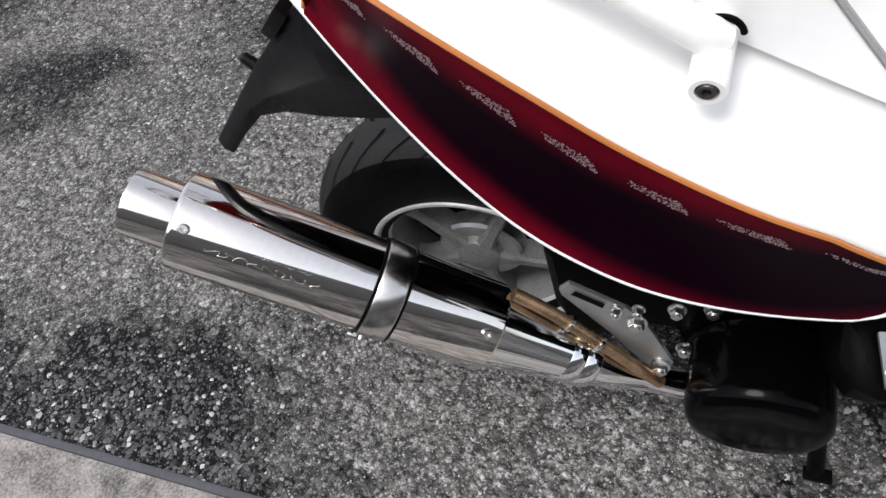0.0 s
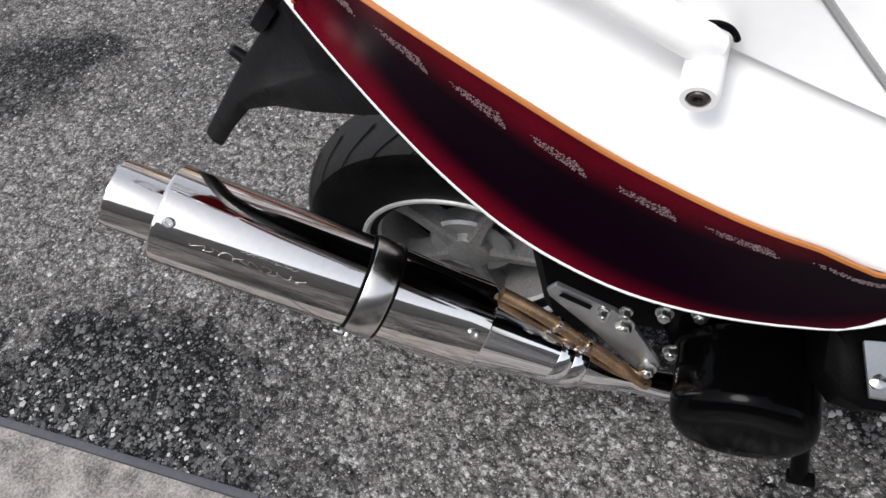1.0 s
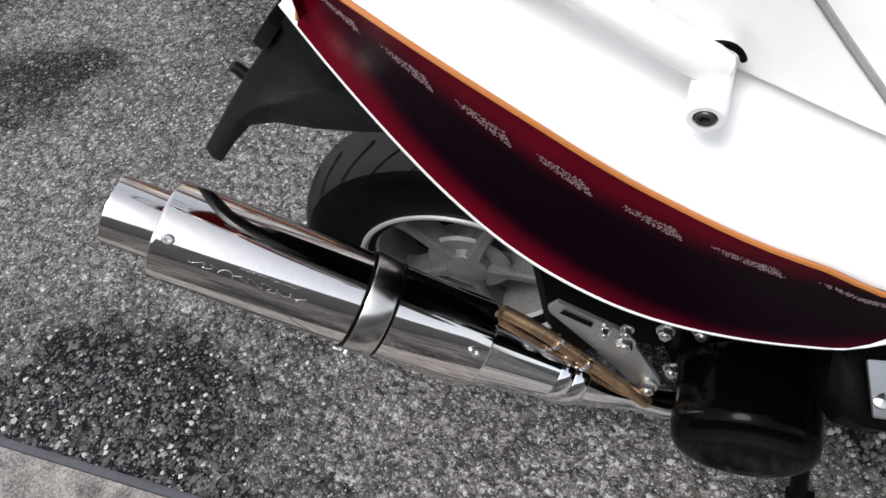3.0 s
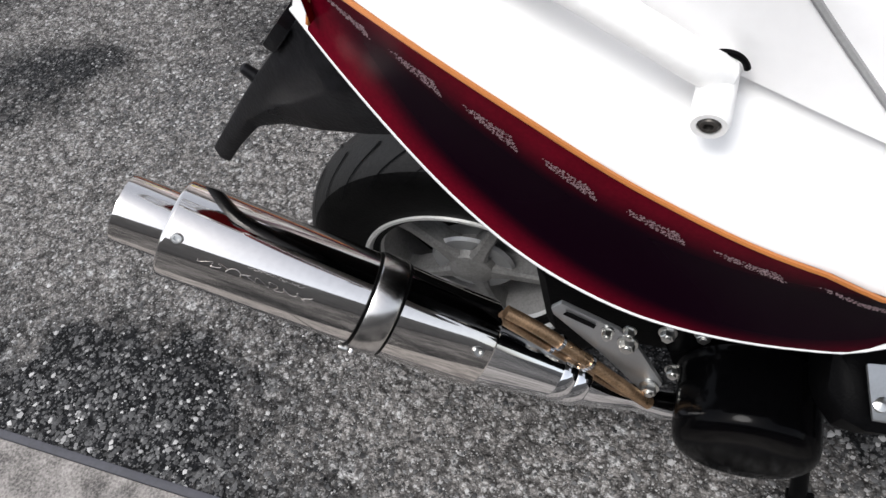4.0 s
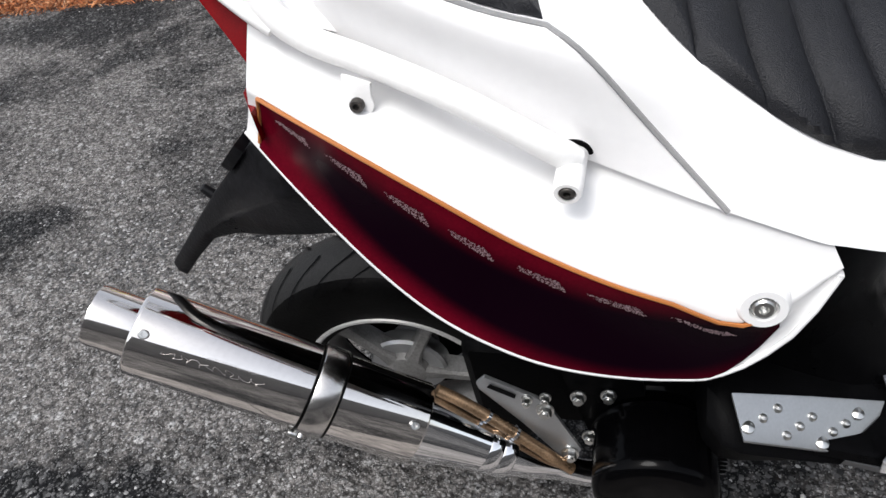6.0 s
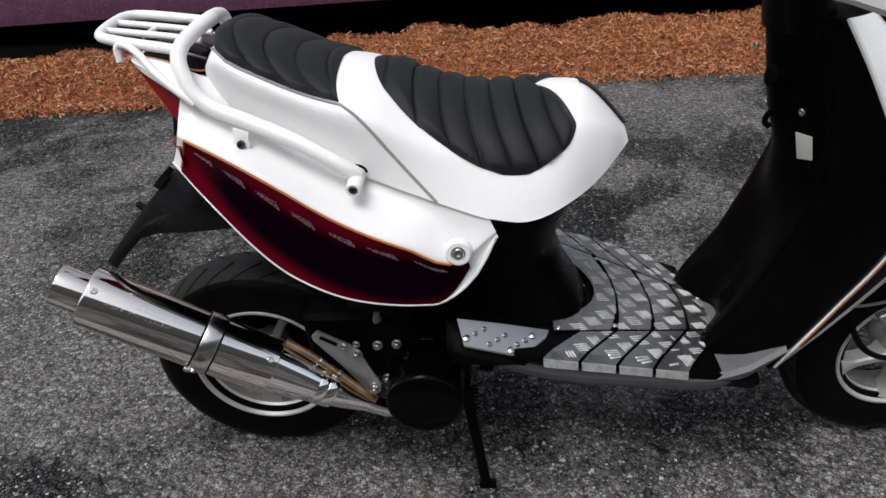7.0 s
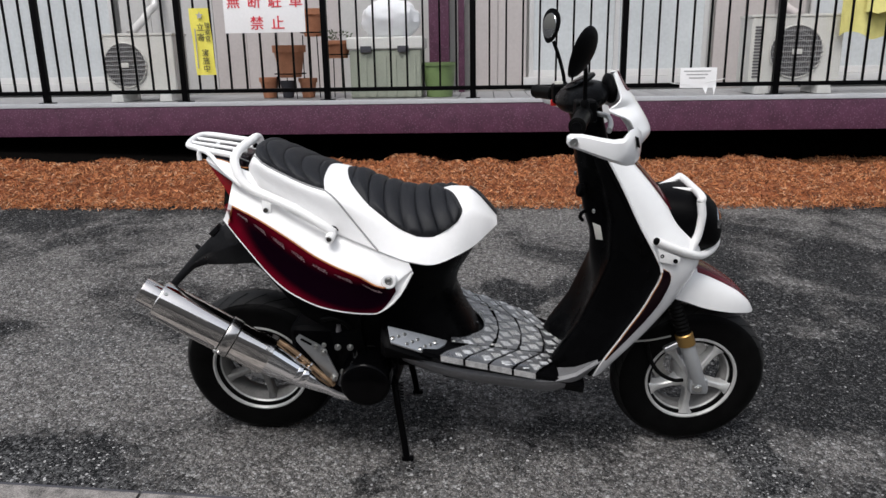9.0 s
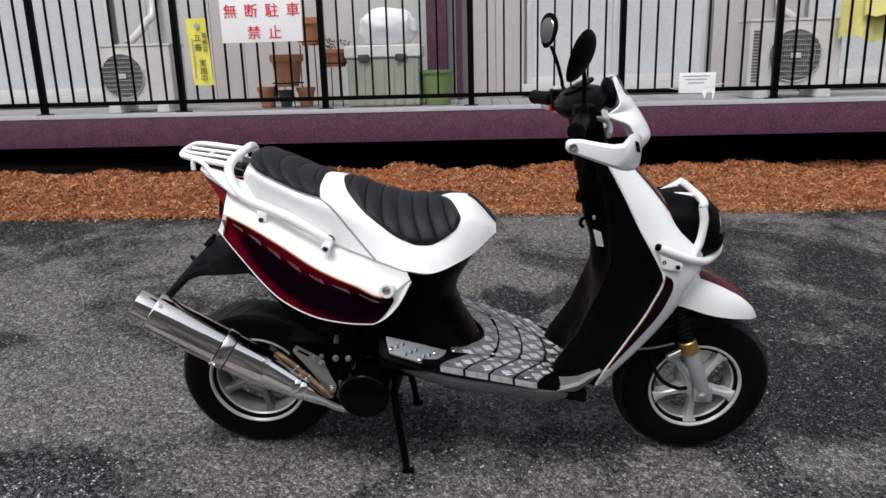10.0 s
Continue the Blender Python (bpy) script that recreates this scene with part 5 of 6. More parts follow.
for p in ((0.197, -0.2055, 0.338), (0.226, -0.2065, 0.312)):
    part("pipe_clip", lathe([(-0.002, 0.0069), (-0.002, 0.0084), (0.002, 0.0084), (0.002, 0.0069)], p, (0.68, -0.03, -0.73), 20, caps=False), CHROME, stay_pipe)
bracket_bm = slab([(0.188, -0.197, 0.383), (0.198, -0.197, 0.394), (0.252, -0.197, 0.364), (0.266, -0.197, 0.35), (0.298, -0.198, 0.279), (0.294, -0.198, 0.263), (0.276, -0.198, 0.26), (0.235, -0.197, 0.318), (0.19, -0.197, 0.374)], (0, 0.005, 0), 0.0015)
bracket = part("muffler_bracket", bracket_bm, ALLOY, scooter, "grey steel muffler bracket")
part("slot", slab([(0.2, -0.1985, 0.38), (0.204, -0.1985, 0.385), (0.231, -0.1985, 0.37), (0.229, -0.1985, 0.364)], (0, -0.001, 0)), BLACK_MATT, bracket)
for p in ((0.261, -0.198, 0.347), (0.286, -0.199, 0.271), (0.242, -0.198, 0.362), (0.262, -0.196, 0.366)):
    part("bracket_bolt", hex_bolt(p, (0, -1, 0.1), 0.0078 if p[0] > 0.25 and p[2] < 0.36 else 0.005, 0.009), ZINC, bracket, "zinc plated hex bolt")

# ---- engine and stand ----
# case and air box added on the hidden left side to keep light off the wheel
part("transmission_case", lathe([(0.0, 0.0), (0.0, 0.1), (0.004, 0.108), (0.06, 0.112), (0.065, 0.0)], (0, 0.05, 0.228), (0, 1, 0), 36, caps=False, bm=box((0.46, 0.06, 0.16), (0.22, 0.11, 0.27), 0.03, 3)), BLACK_MATT, scooter, "matt black transmission case, added beside the rear wheel to block light")
part("air_box", box((0.2, 0.07, 0.1), (0.26, 0.14, 0.46), 0.03, 3), BLACK_MATT, scooter, "matt black air box, added above the transmission to block light")
engine_bm = box((0.30, 0.2, 0.16), (0.30, -0.06, 0.33), 0.03, 3)
box((0.18, 0.14, 0.14), (0.44, -0.06, 0.34), 0.03, 3, bm=engine_bm)
engine = part("engine", engine_bm, BLACK_MATT, scooter, "black crankcase and swingarm")
part("mount_plate", slab([(0.272, -0.185, 0.40), (0.36, -0.185, 0.42), (0.37, -0.185, 0.30), (0.30, -0.19, 0.27)], (0, 0.012, 0), 0.003), BLACK, engine)
for p in ((0.296, -0.164, 0.372), (0.328, -0.157, 0.369)):
    part("engine_stud", lathe([(0, 0.0085), (0.03, 0.008), (0.034, 0.006), (0.045, 0.0055)], p, (0.05, -0.2, 1), 14), AC_DARK, engine, "dull grey stud")
for p in ((0.296, -0.184, 0.355), (0.328, -0.177, 0.352), (0.307, -0.179, 0.279), (0.35, -0.15, 0.41)):
    part("engine_bolt", hex_bolt(p, (0, -1, 0.15), 0.0068, 0.009), ZINC, engine, "zinc plated hex bolt")
part("hose", tube([(0.25, -0.17, 0.44), (0.29, -0.185, 0.45), (0.32, -0.18, 0.43), (0.335, -0.17, 0.40)], 0.008, 6, 10), RUBBER, engine)
part("fan_cover", lathe([(-0.02, 0.0682), (0.03, 0.0682), (0.036, 0.06655), (0.04, 0.06215), (0.05, 0.0616), (0.054, 0.066), (0.058, 0.06798), (0.062, 0.066), (0.07, 0.06545), (0.1, 0.0664), (0.122, 0.0655), (0.131, 0.0635), (0.136, 0.059), (0.138, 0.052), (0.139, 0.03), (0.139, 0)], (0.377, -0.122, 0.292), (0.0, -1, -0.06), 64, caps=False), ENAMEL, engine, "gloss black drum-shaped fan cover")
part("air_duct", rings_mesh(bmesh.new(), [[(x, -0.12, z1 - 0.014), (x, y1, z1 - 0.014), (x, y0 + 0.002, z0 - 0.009), (x, y0 - 0.001, z0 - 0.015), (x, y0 + 0.01, z0 - deep * 0.7), (x, y0 + 0.04, z0 - deep), (x, -0.12, z0 - deep)]
    for x, y1, z1, y0, z0, deep in ((0.418, -0.225, 0.45, -0.25, 0.425, 0.075), (0.43, -0.24, 0.446, -0.267, 0.42, 0.07), (0.447, -0.239, 0.442, -0.272, 0.416, 0.06), (0.5, -0.221, 0.421, -0.257, 0.391, 0.045), (0.542, -0.207, 0.403, -0.245, 0.373, 0.03), (0.58, -0.193, 0.387, -0.207, 0.377, 0.025), (0.61, -0.185, 0.376, -0.2, 0.368, 0.022))]), BLACK_MATT, engine, "matt black side fairing below the heel plate")
heel_pts = [(0.436, -0.243, 0.447), (0.512, -0.217, 0.417), (0.585, -0.192, 0.386), (0.579, -0.205, 0.379), (0.54, -0.246, 0.373), (0.447, -0.272, 0.416)]
heel = part("heel_plate", slab(heel_pts, (0.0, -0.0015, 0.005), 0.0018), ALLOY, scooter, "brushed aluminium heel guard plate with rivets")
for fx, fy, big in ((0.06, 0.71, True), (0.19, 0.5, False), (0.295, 0.28, False), (0.4, 0.8, False), (0.49, 0.6, False), (0.56, 0.4, False), (0.74, 0.87, True), (0.78, 0.65, False), (0.84, 0.48, False), (0.875, 0.28, True)):
    a = Vector(heel_pts[0]).lerp(Vector(heel_pts[2]), fx)
    b = Vector(heel_pts[5]).lerp(Vector(heel_pts[4]), fx)
    p = a.lerp(b, fy) + Vector((0.0, -0.001, 0.0045))
    part("rivet", lathe([(0, 0.0065 if big else 0.0045), (0.0025, 0.006 if big else 0.004), (0.004, 0.003), (0.0045, 0)], p, (0.15, -0.3, 1), 14, caps=False), ZINC, heel)
stand = part("centre_stand", tube([(0.435, -0.15, 0.23), (0.445, -0.19, 0.17), (0.458, -0.215, 0.06), (0.462, -0.222, 0.012)], 0.0105, 6, 10), IRON, scooter, "black centre stand")
part("stand_leg", tube([(0.435, 0.15, 0.23), (0.445, 0.17, 0.17), (0.458, 0.19, 0.06), (0.462, 0.195, 0.012)], 0.0105, 6, 10), IRON, stand)
for y in (-0.222, 0.195):
    part("stand_foot", box((0.034, 0.02, 0.012), (0.466, y, 0.007), 0.004), IRON, stand)
part("stand_cross", tube([(0.435, -0.15, 0.23), (0.44, 0, 0.225), (0.435, 0.15, 0.23)], 0.012, 4, 10), IRON, stand)
part("stand_spring", tube([(0.45 + 0.012 * math.cos(k), -0.17 + 0.0 * k, 0.24 - 0.0016 * k) for k in range(40)], 0.0018, 2, 5), IRON, stand)

# ---- floor ----


def floor_z(x):
    return 0.383 - 0.297 * (x - 0.60)


def inner_edge(x):
    return 0.19 - 0.406 * (x - 0.60)


def outer_edge(x):
    return float(np.interp(x, [0.5, 0.59, 0.84, 0.93, 1.0], [0.276, 0.272, 0.22, 0.2, 0.187]))


floor_rings = []
for k in range(14):
    x = 0.52 + 0.44 * k / 13
    w, z = outer_edge(x) - 0.004, floor_z(x) - 0.006
    floor_rings.append([(x, -w, z - 0.014), (x, -w + 0.003, z - 0.004), (x, -w + 0.012, z), (x, w - 0.012, z), (x, w - 0.003, z - 0.004), (x, w, z - 0.014), (x, w * 0.85, z - 0.05), (x, -w * 0.85, z - 0.05)])
floor_board = part("floorboard", rings_mesh(bmesh.new(), floor_rings), BLACK, scooter, "gloss black floorboard")
belly = []
for k in range(18):
    u = k / 17
    x = 0.47 + 0.53 * u
    zt = float(np.interp(x, [0.47, 0.55, 0.66, 0.78, 0.87, 0.93, 1.0], [0.36, 0.34, 0.313, 0.291, 0.282, 0.294, 0.342]))
    zb = float(np.interp(x, [0.47, 0.55, 0.66, 0.78, 0.87, 0.93, 1.0], [0.325, 0.298, 0.27, 0.246, 0.233, 0.25, 0.318]))
    w = float(np.interp(x, [0.47, 0.52, 0.6, 0.84, 1.0], [0.22, 0.236, 0.24, 0.21, 0.191]))
    belly.append([(x, -w + 0.006, zt + 0.004), (x, -w - 0.002, zt - 0.004), (x, -w * 0.98, (zt + zb) / 2), (x, -w * 0.88, zb), (x, w * 0.88, zb), (x, w * 0.98, (zt + zb) / 2), (x, w + 0.002, zt - 0.004), (x, w - 0.006, zt + 0.004)])
part("belly_panel", rings_mesh(bmesh.new(), belly), UNDER_GREY, scooter, "grey plastic belly panel under the floor")
part("belly_keel", box((0.3, 0.26, 0.04), (0.72, 0, 0.24), 0.015, turn=Matrix.Rotation(0.13, 4, "Y")), BLACK_MATT, scooter, "matt black under tray")


def tread_bars(bm, inside, x0, x1, y0, y1, lift=0.0022):
    """Groups of five short ridges, alternate groups turned, as on chequer plate."""
    pitch = 0.052
    i0, i1 = int(x0 / pitch) - 2, int(x1 / pitch) + 2
    for i in range(i0, i1):
        for j in range(-11, 12):
            cx, cy = i * pitch + (0.5 * pitch if j % 2 else 0), j * pitch * 0.62
            a = radians(28) if j % 2 else radians(-62)
            for k in range(5):
                o = (k - 2) * 0.0056
                px, py = cx - math.sin(a) * o, cy + math.cos(a) * o
                # a ridge is cut short at the edge of its plate
                span = [q * 0.0015 for q in range(-9, 10) if inside(px + math.cos(a) * q * 0.0015, py + math.sin(a) * q * 0.0015)]
                if len(span) < 9:
                    continue
                ends = [(px + math.cos(a) * q, py + math.sin(a) * q) for q in (span[0], span[-1])]
                ww = 0.0018
                nx, ny = -math.sin(a) * ww, math.cos(a) * ww
                base = []
                for (ex, ey), sg in ((ends[0], 1), (ends[1], -1)):
                    for q in (1, -1):
                        base.append((ex + nx * q, ey + ny * q))
                vs = []
                for bx, by in (base[0], base[1], base[3], base[2]):
                    vs.append(bm.verts.new((bx, by, lift_z(bx, by) + 0.0002)))
                mids = []
                for (ex, ey), sg in ((ends[0], 1), (ends[1], -1)):
                    mx, my = ex + math.cos(a) * 0.0045 * sg, ey + math.sin(a) * 0.0045 * sg
                    mids.append(bm.verts.new((mx, my, lift_z(mx, my) + lift)))
                bm.faces.new((vs[0], vs[1], mids[0]))
                bm.faces.new((vs[1], vs[2], mids[1], mids[0]))
                bm.faces.new((vs[2], vs[3], mids[1]))
                bm.faces.new((vs[3], vs[0], mids[0], mids[1]))


def lift_z(x, y):
    w = outer_edge(x)
    over = max(0.0, abs(y) - (w - 0.02))
    return floor_z(x) + 0.003 - over * 0.35


def floor_plate(fn, inside, label, drop=0.0):
    """A thin bent sheet laid on the floorboard, fn(u, v) giving its plan."""
    grid = []
    for i in range(13):
        row = []
        for j in range(13):
            x, y = fn(i / 12, j / 12)
            row.append((x, y, lift_z(x, y)))
        grid.append(row)
    up = (Vector(grid[1][0]) - Vector(grid[0][0])).cross(Vector(grid[0][1]) - Vector(grid[0][0])).z
    p = part("chequer_plate", shell(grid, 0.002 if up > 0 else -0.002), CHECKER, scooter, label)
    bm = bmesh.new()
    xs = [g[0] for r in grid for g in r]
    ys = [g[1] for r in grid for g in r]
    tread_bars(bm, inside, min(xs), max(xs), min(ys), max(ys))
    tagged(part("tread_pattern", bm, TREAD, p, "bright worn tread ridges"), kind="stuff")
    if drop:
        g2 = [[grid[i][12] if sg == 0 else (grid[i][12][0], grid[i][12][1] * 1.004, grid[i][12][2] - drop) for sg in (0, 1)] for i in range(13)]
        part("bent_edge", shell(g2, 0.002), TREAD, p, "bent bright edge")
    return p


GAP = 0.004


def cut_x(k, y):
    """Curved joints between the centre plates."""
    b = (0.60, 0.735, 0.80, 0.865, 0.925)[k]
    return b - (0.02 if k < 4 else 0.14) * abs(y) - (0.9 * y * y if k < 4 else 0.0)


def tunnel_front(y):
    return 0.694 - 2.3 * y * y - 60 * abs(y) ** 4 * 0.8


for k in range(4):
    def plan(u, v, k=k):
        lim = inner_edge(0.5 * (cut_x(k, 0.1) + cut_x(k + 1, 0.1))) - GAP
        y = (v * 2 - 1)
        xm0, xm1 = cut_x(k, y * lim), cut_x(k + 1, y * lim)
        x = xm0 + GAP / 2 + (xm1 - xm0 - GAP) * u
        yy = y * (inner_edge(x) - GAP / 2)
        if k == 0:
            t = tunnel_front(min(abs(yy), 0.16))
            t = max(t, 0.602)
            x = t + (xm1 - GAP / 2 - t) * u
            yy = y * (inner_edge(x) - GAP / 2)
        return x, yy

    def inside(x, y, k=k):
        left = max(tunnel_front(min(abs(y), 0.16)), 0.602) if k == 0 else cut_x(k, y)
        return left + 0.002 < x < cut_x(k + 1, y) - 0.002 and abs(y) < inner_edge(x) - 0.002
    floor_plate(plan, inside, "scuffed aluminium chequer floor plate")
for sgn in (-1, 1):
    for k in range(4):
        def plan(u, v, k=k, sgn=sgn):
            a0, a1 = k / 4 + 0.013, (k + 1) / 4 - 0.013
            s = a0 + (a1 - a0) * u
            xi, xo = 0.645 + 0.275 * s, 0.576 + 0.254 * s
            x = xi * (1 - v) + xo * v
            yi, yo = inner_edge(xi) + GAP, outer_edge(xo)
            return x, sgn * (yi * (1 - v) + yo * v)

        def inside(x, y, k=k, sgn=sgn):
            if y * sgn < 0:
                return False
            y = abs(y)
            s_est = 0.5
            v_est = 0.5
            for _ in range(6):
                xi, xo = 0.645 + 0.275 * s_est, 0.576 + 0.254 * s_est
                yi, yo = inner_edge(xi) + GAP, outer_edge(xo)
                v_est = (y - yi) / (yo - yi)
                s_est = (x - (0.645 * (1 - v_est) + 0.576 * v_est)) / (0.275 * (1 - v_est) + 0.254 * v_est)
            return k / 4 + 0.016 < s_est < (k + 1) / 4 - 0.016 and 0.02 < v_est < 0.92
        floor_plate(plan, inside, "scuffed aluminium chequer floor plate with bent edge", 0.017)
for x, y in ((0.612, -0.178), (0.612, 0.178), (0.905, 0.05), (0.905, -0.05), (0.715, -0.13), (0.715, 0.13)):
    part("floor_screw", cap_screw((x, y, lift_z(x, y)), (0, 0, 1), 0.005, 0.003), ZINC, scooter, "small floor screw")

# ---- front ----
# rows: height, edge x, edge half width, front x at centre, inner x at centre
SHIELD = along([
    (0.285, 0.985, 0.180, 1.03, 0.93),
    (0.32, 0.997, 0.19, 1.06, 0.935),
    (0.42, 1.056, 0.19, 1.15, 0.97),
    (0.53, 1.118, 0.19, 1.225, 1.0),
    (0.61, 1.143, 0.188, 1.262, 0.995),
    (0.64, 1.13, 0.186, 1.262, 0.995),
    (0.72, 1.088, 0.172, 1.20, 0.975),
    (0.81, 1.046, 0.15, 1.13, 0.96),
    (0.875, 1.012, 0.13, 1.07, 0.95),
])


def shield_point(z, v, out=0.0):
    """Outer skin: v from -1 (right edge) to 1 (left edge)."""
    ex, w, fx, ix = SHIELD(z)
    bow = 1 - abs(v) ** 4.5
    y = math.copysign(w * abs(v) ** 0.85, v)
    return Vector((ex + (fx - ex) * bow + out * (0.4 + 0.6 * bow), y + math.copysign(out, v) * abs(v) ** 2, z))


def inner_point(z, v):
    ex, w, fx, ix = SHIELD(z)
    y = math.copysign(w * 0.985 * abs(v) ** 0.9, v)
    sx = float(np.interp(z, [0.285, 0.32, 0.42, 0.53, 0.61, 0.72, 0.81, 0.875], [0.868, 0.886, 0.952, 1.0, 1.03, 1.03, 1.01, 0.985]))
    a = abs(v)
    if a < 0.62:
        k = a / 0.62
        k = k * k * (3 - 2 * k)
        x = ix * (1 - k) + sx * k
    else:
        k = (a - 0.62) / 0.38
        k = k * k * (3 - 2 * k)
        x = sx * (1 - k) + (ex - 0.004) * k
    return Vector((x, y, z))


zs = list(np.linspace(0.285, 0.875, 40))
leg_shield = part("leg_shield", shell([[inner_point(z, v) for v in np.linspace(-1, 1, 37)] for z in zs], -0.006), BLACK, scooter, "gloss black inner leg shield")
front_cowl = part("front_cowl", shell([[shield_point(z, v) for v in np.linspace(-1, 1, 37)] for z in zs], -0.004), WHITE, scooter, "white front cowl")
for sgn in (-1, 1):
    strip = []
    for k in range(25):
        u = k / 24
        z = 0.345 + 0.265 * u
        wd = 0.09 * math.sin(math.pi * min(1, max(0, 0.04 + 0.96 * u))) ** 0.6 * (0.55 + 0.9 * u) * 0.9
        strip.append([shield_point(z, sgn * (0.9985 - wd * j / 4), 0.0025) for j in range(5)])
    bm = shell(strip, 0.001)
    part("maroon_flash", bm, MAROON_DARK, front_cowl, "maroon flash with orange edge")
    part("flash_edge", tube([r[0] for r in strip] + [r[-1] for r in reversed(strip)], 0.001, 1, 5, True), ORANGE, front_cowl)
    part("edge_bead", tube([shield_point(z, sgn) for z in np.linspace(0.6, 0.874, 30)], 0.004, 1, 7), WHITE, front_cowl)
part("maroon_top", shell([[shield_point(z, v, 0.003) for v in np.linspace(-0.62, 0.62, 17)] for z in np.linspace(0.735, 0.872, 12)], 0.002), MAROON, front_cowl, "maroon painted upper cowl")
for p in ((0.955, 0.05, 0.80), (0.985, -0.10, 0.735), (0.965, 0.0, 0.72)):
    part("panel_screw", cap_screw(p, (-1, -0.3, 0), 0.006, 0.004), ZINC, leg_shield)
part("bag_hook", tube([(0.99, -0.02, 0.715), (0.966, -0.02, 0.71), (0.96, -0.02, 0.695), (0.968, -0.02, 0.686)], 0.005, 5, 8), BLACK_MATT, leg_shield)
part("ignition", lathe([(0, 0.018), (0.012, 0.017), (0.014, 0.01), (0.012, 0.0)], (0.962, -0.04, 0.775), (-1, -0.25, 0.2), 20, caps=False), BLACK_MATT, leg_shield)
part("fuel_tag", slab([(0.985, -0.09, 0.70), (1.0, -0.115, 0.70), (1.008, -0.112, 0.66), (0.995, -0.088, 0.655)], (-0.002, -0.001, 0), 0.0005), TAG, leg_shield, "small white label")
for z in (0.655, 0.585):
    part("edge_latch", box((0.02, 0.02, 0.028), (SHIELD(z)[0] - 0.02, -0.168, z), 0.004), BLACK, leg_shield)

# headlight and its guard
lamp_bm = bmesh.new()
bmesh.ops.create_uvsphere(lamp_bm, u_segments=32, v_segments=20, radius=1)
for v in lamp_bm.verts:
    q = v.co
    f = lambda c: math.copysign(abs(c) ** 0.75, c)
    v.co = Vector((1.222 + 0.098 * f(q.x) - 0.02 * q.z, 0.13 * f(q.y), 0.697 + 0.082 * f(q.z)))
headlight = part("headlight", lamp_bm, BLACK_MATT, scooter, "black twin headlight housing")
for y in (-0.058, 0.058):
    part("lens", lathe([(0, 0.048), (0.006, 0.047), (0.016, 0.035), (0.02, 0.0)], (1.288, y, 0.692), (1, 0, -0.12), 28, caps=False), MIRROR, headlight, "round headlight lens")
gr = 0.0105
guard = part("headlight_guard", tube([(1.243, -0.122, 0.765), (1.246, -0.11, 0.776), (1.246, 0.0, 0.778), (1.246, 0.11, 0.776), (1.243, 0.122, 0.765)], gr, 6, 12), WHITE_TUBE, scooter, "white tubular headlight guard")
for sgn in (-1, 1):
    part("guard_bar", tube([(1.148, 0.0, 0.764), (1.2, sgn * 0.5 * (0.05 if sgn < 0 else 0.1), 0.773), (1.244, sgn * (0.05 if sgn < 0 else 0.105), 0.777)], gr * (0.6 if sgn < 0 else 0.85), 4, 10), WHITE_TUBE, guard)
    part("guard_bar", tube([(1.243, sgn * 0.122, 0.765), (1.246, sgn * 0.124, 0.745), (1.247, sgn * 0.125, 0.725), (1.238, sgn * 0.13, 0.675), (1.215, sgn * 0.142, 0.635)], gr, 6, 12), WHITE_TUBE, guard)
    part("guard_bar", tube([(1.128, sgn * 0.192, 0.682), (1.165, sgn * 0.185, 0.665), (1.21, sgn * 0.165, 0.643), (1.25, sgn * 0.125, 0.625), (1.282, sgn * 0.085, 0.622), (1.302, sgn * 0.07, 0.640), (1.30, sgn * 0.066, 0.665), (1.283, sgn * 0.06, 0.682)], gr, 7, 12), WHITE_TUBE, guard)
    plug = lathe([(0, 0.0095), (0.006, 0.0095), (0.009, 0.006), (0.01, 0)], (1.128, sgn * 0.192, 0.682), (-0.9, sgn * 0.2, 0.4), 14, caps=False)
    part("end_plug", plug, BLACK_MATT, guard, "black end plug")
    part("foot_plate", slab([(1.13, sgn * 0.192, 0.665), (1.188, sgn * 0.18, 0.638), (1.183, sgn * 0.181, 0.617), (1.135, sgn * 0.192, 0.63)], (0, sgn * 0.006, 0), 0.002), WHITE_TUBE, guard)
    for x, z in ((1.14, 0.645), (1.174, 0.632)):
        part("foot_bolt", cap_screw((x, sgn * 0.1925, z), (0.1, sgn, 0), 0.0055, 0.005), BLACK_MATT, guard, "dark bolt")

# front fender
fend = []
FEND = along([(0.0, 1.15, 0.585, 0.505, 0.09), (0.2, 1.2, 0.584, 0.492, 0.09), (0.4, 1.255, 0.568, 0.472, 0.083), (0.6, 1.315, 0.537, 0.457, 0.07), (0.8, 1.365, 0.501, 0.446, 0.048), (0.92, 1.395, 0.468, 0.438, 0.027), (1.0, 1.411, 0.441, 0.434, 0.008)])
for k in range(29):
    x, crown, low, half = FEND(k / 28)
    row = []
    for j in range(21):
        a = math.pi * j / 20
        row.append((x, -0.027 - half * math.copysign(abs(math.cos(a)) ** 0.6, math.cos(a)), low + (crown - low) * math.sin(a) ** 0.85))
    fend.append(row)
fender = part("front_fender", shell(fend, -0.003), WHITE, scooter, "white front fender with a maroon top")
part("maroon_top", shell([[(p[0] + 0.001, p[1], p[2] + 0.0025) for p in row[6:15]] for row in fend[9:28]], -0.001), MAROON, fender, "maroon painted fender crown")

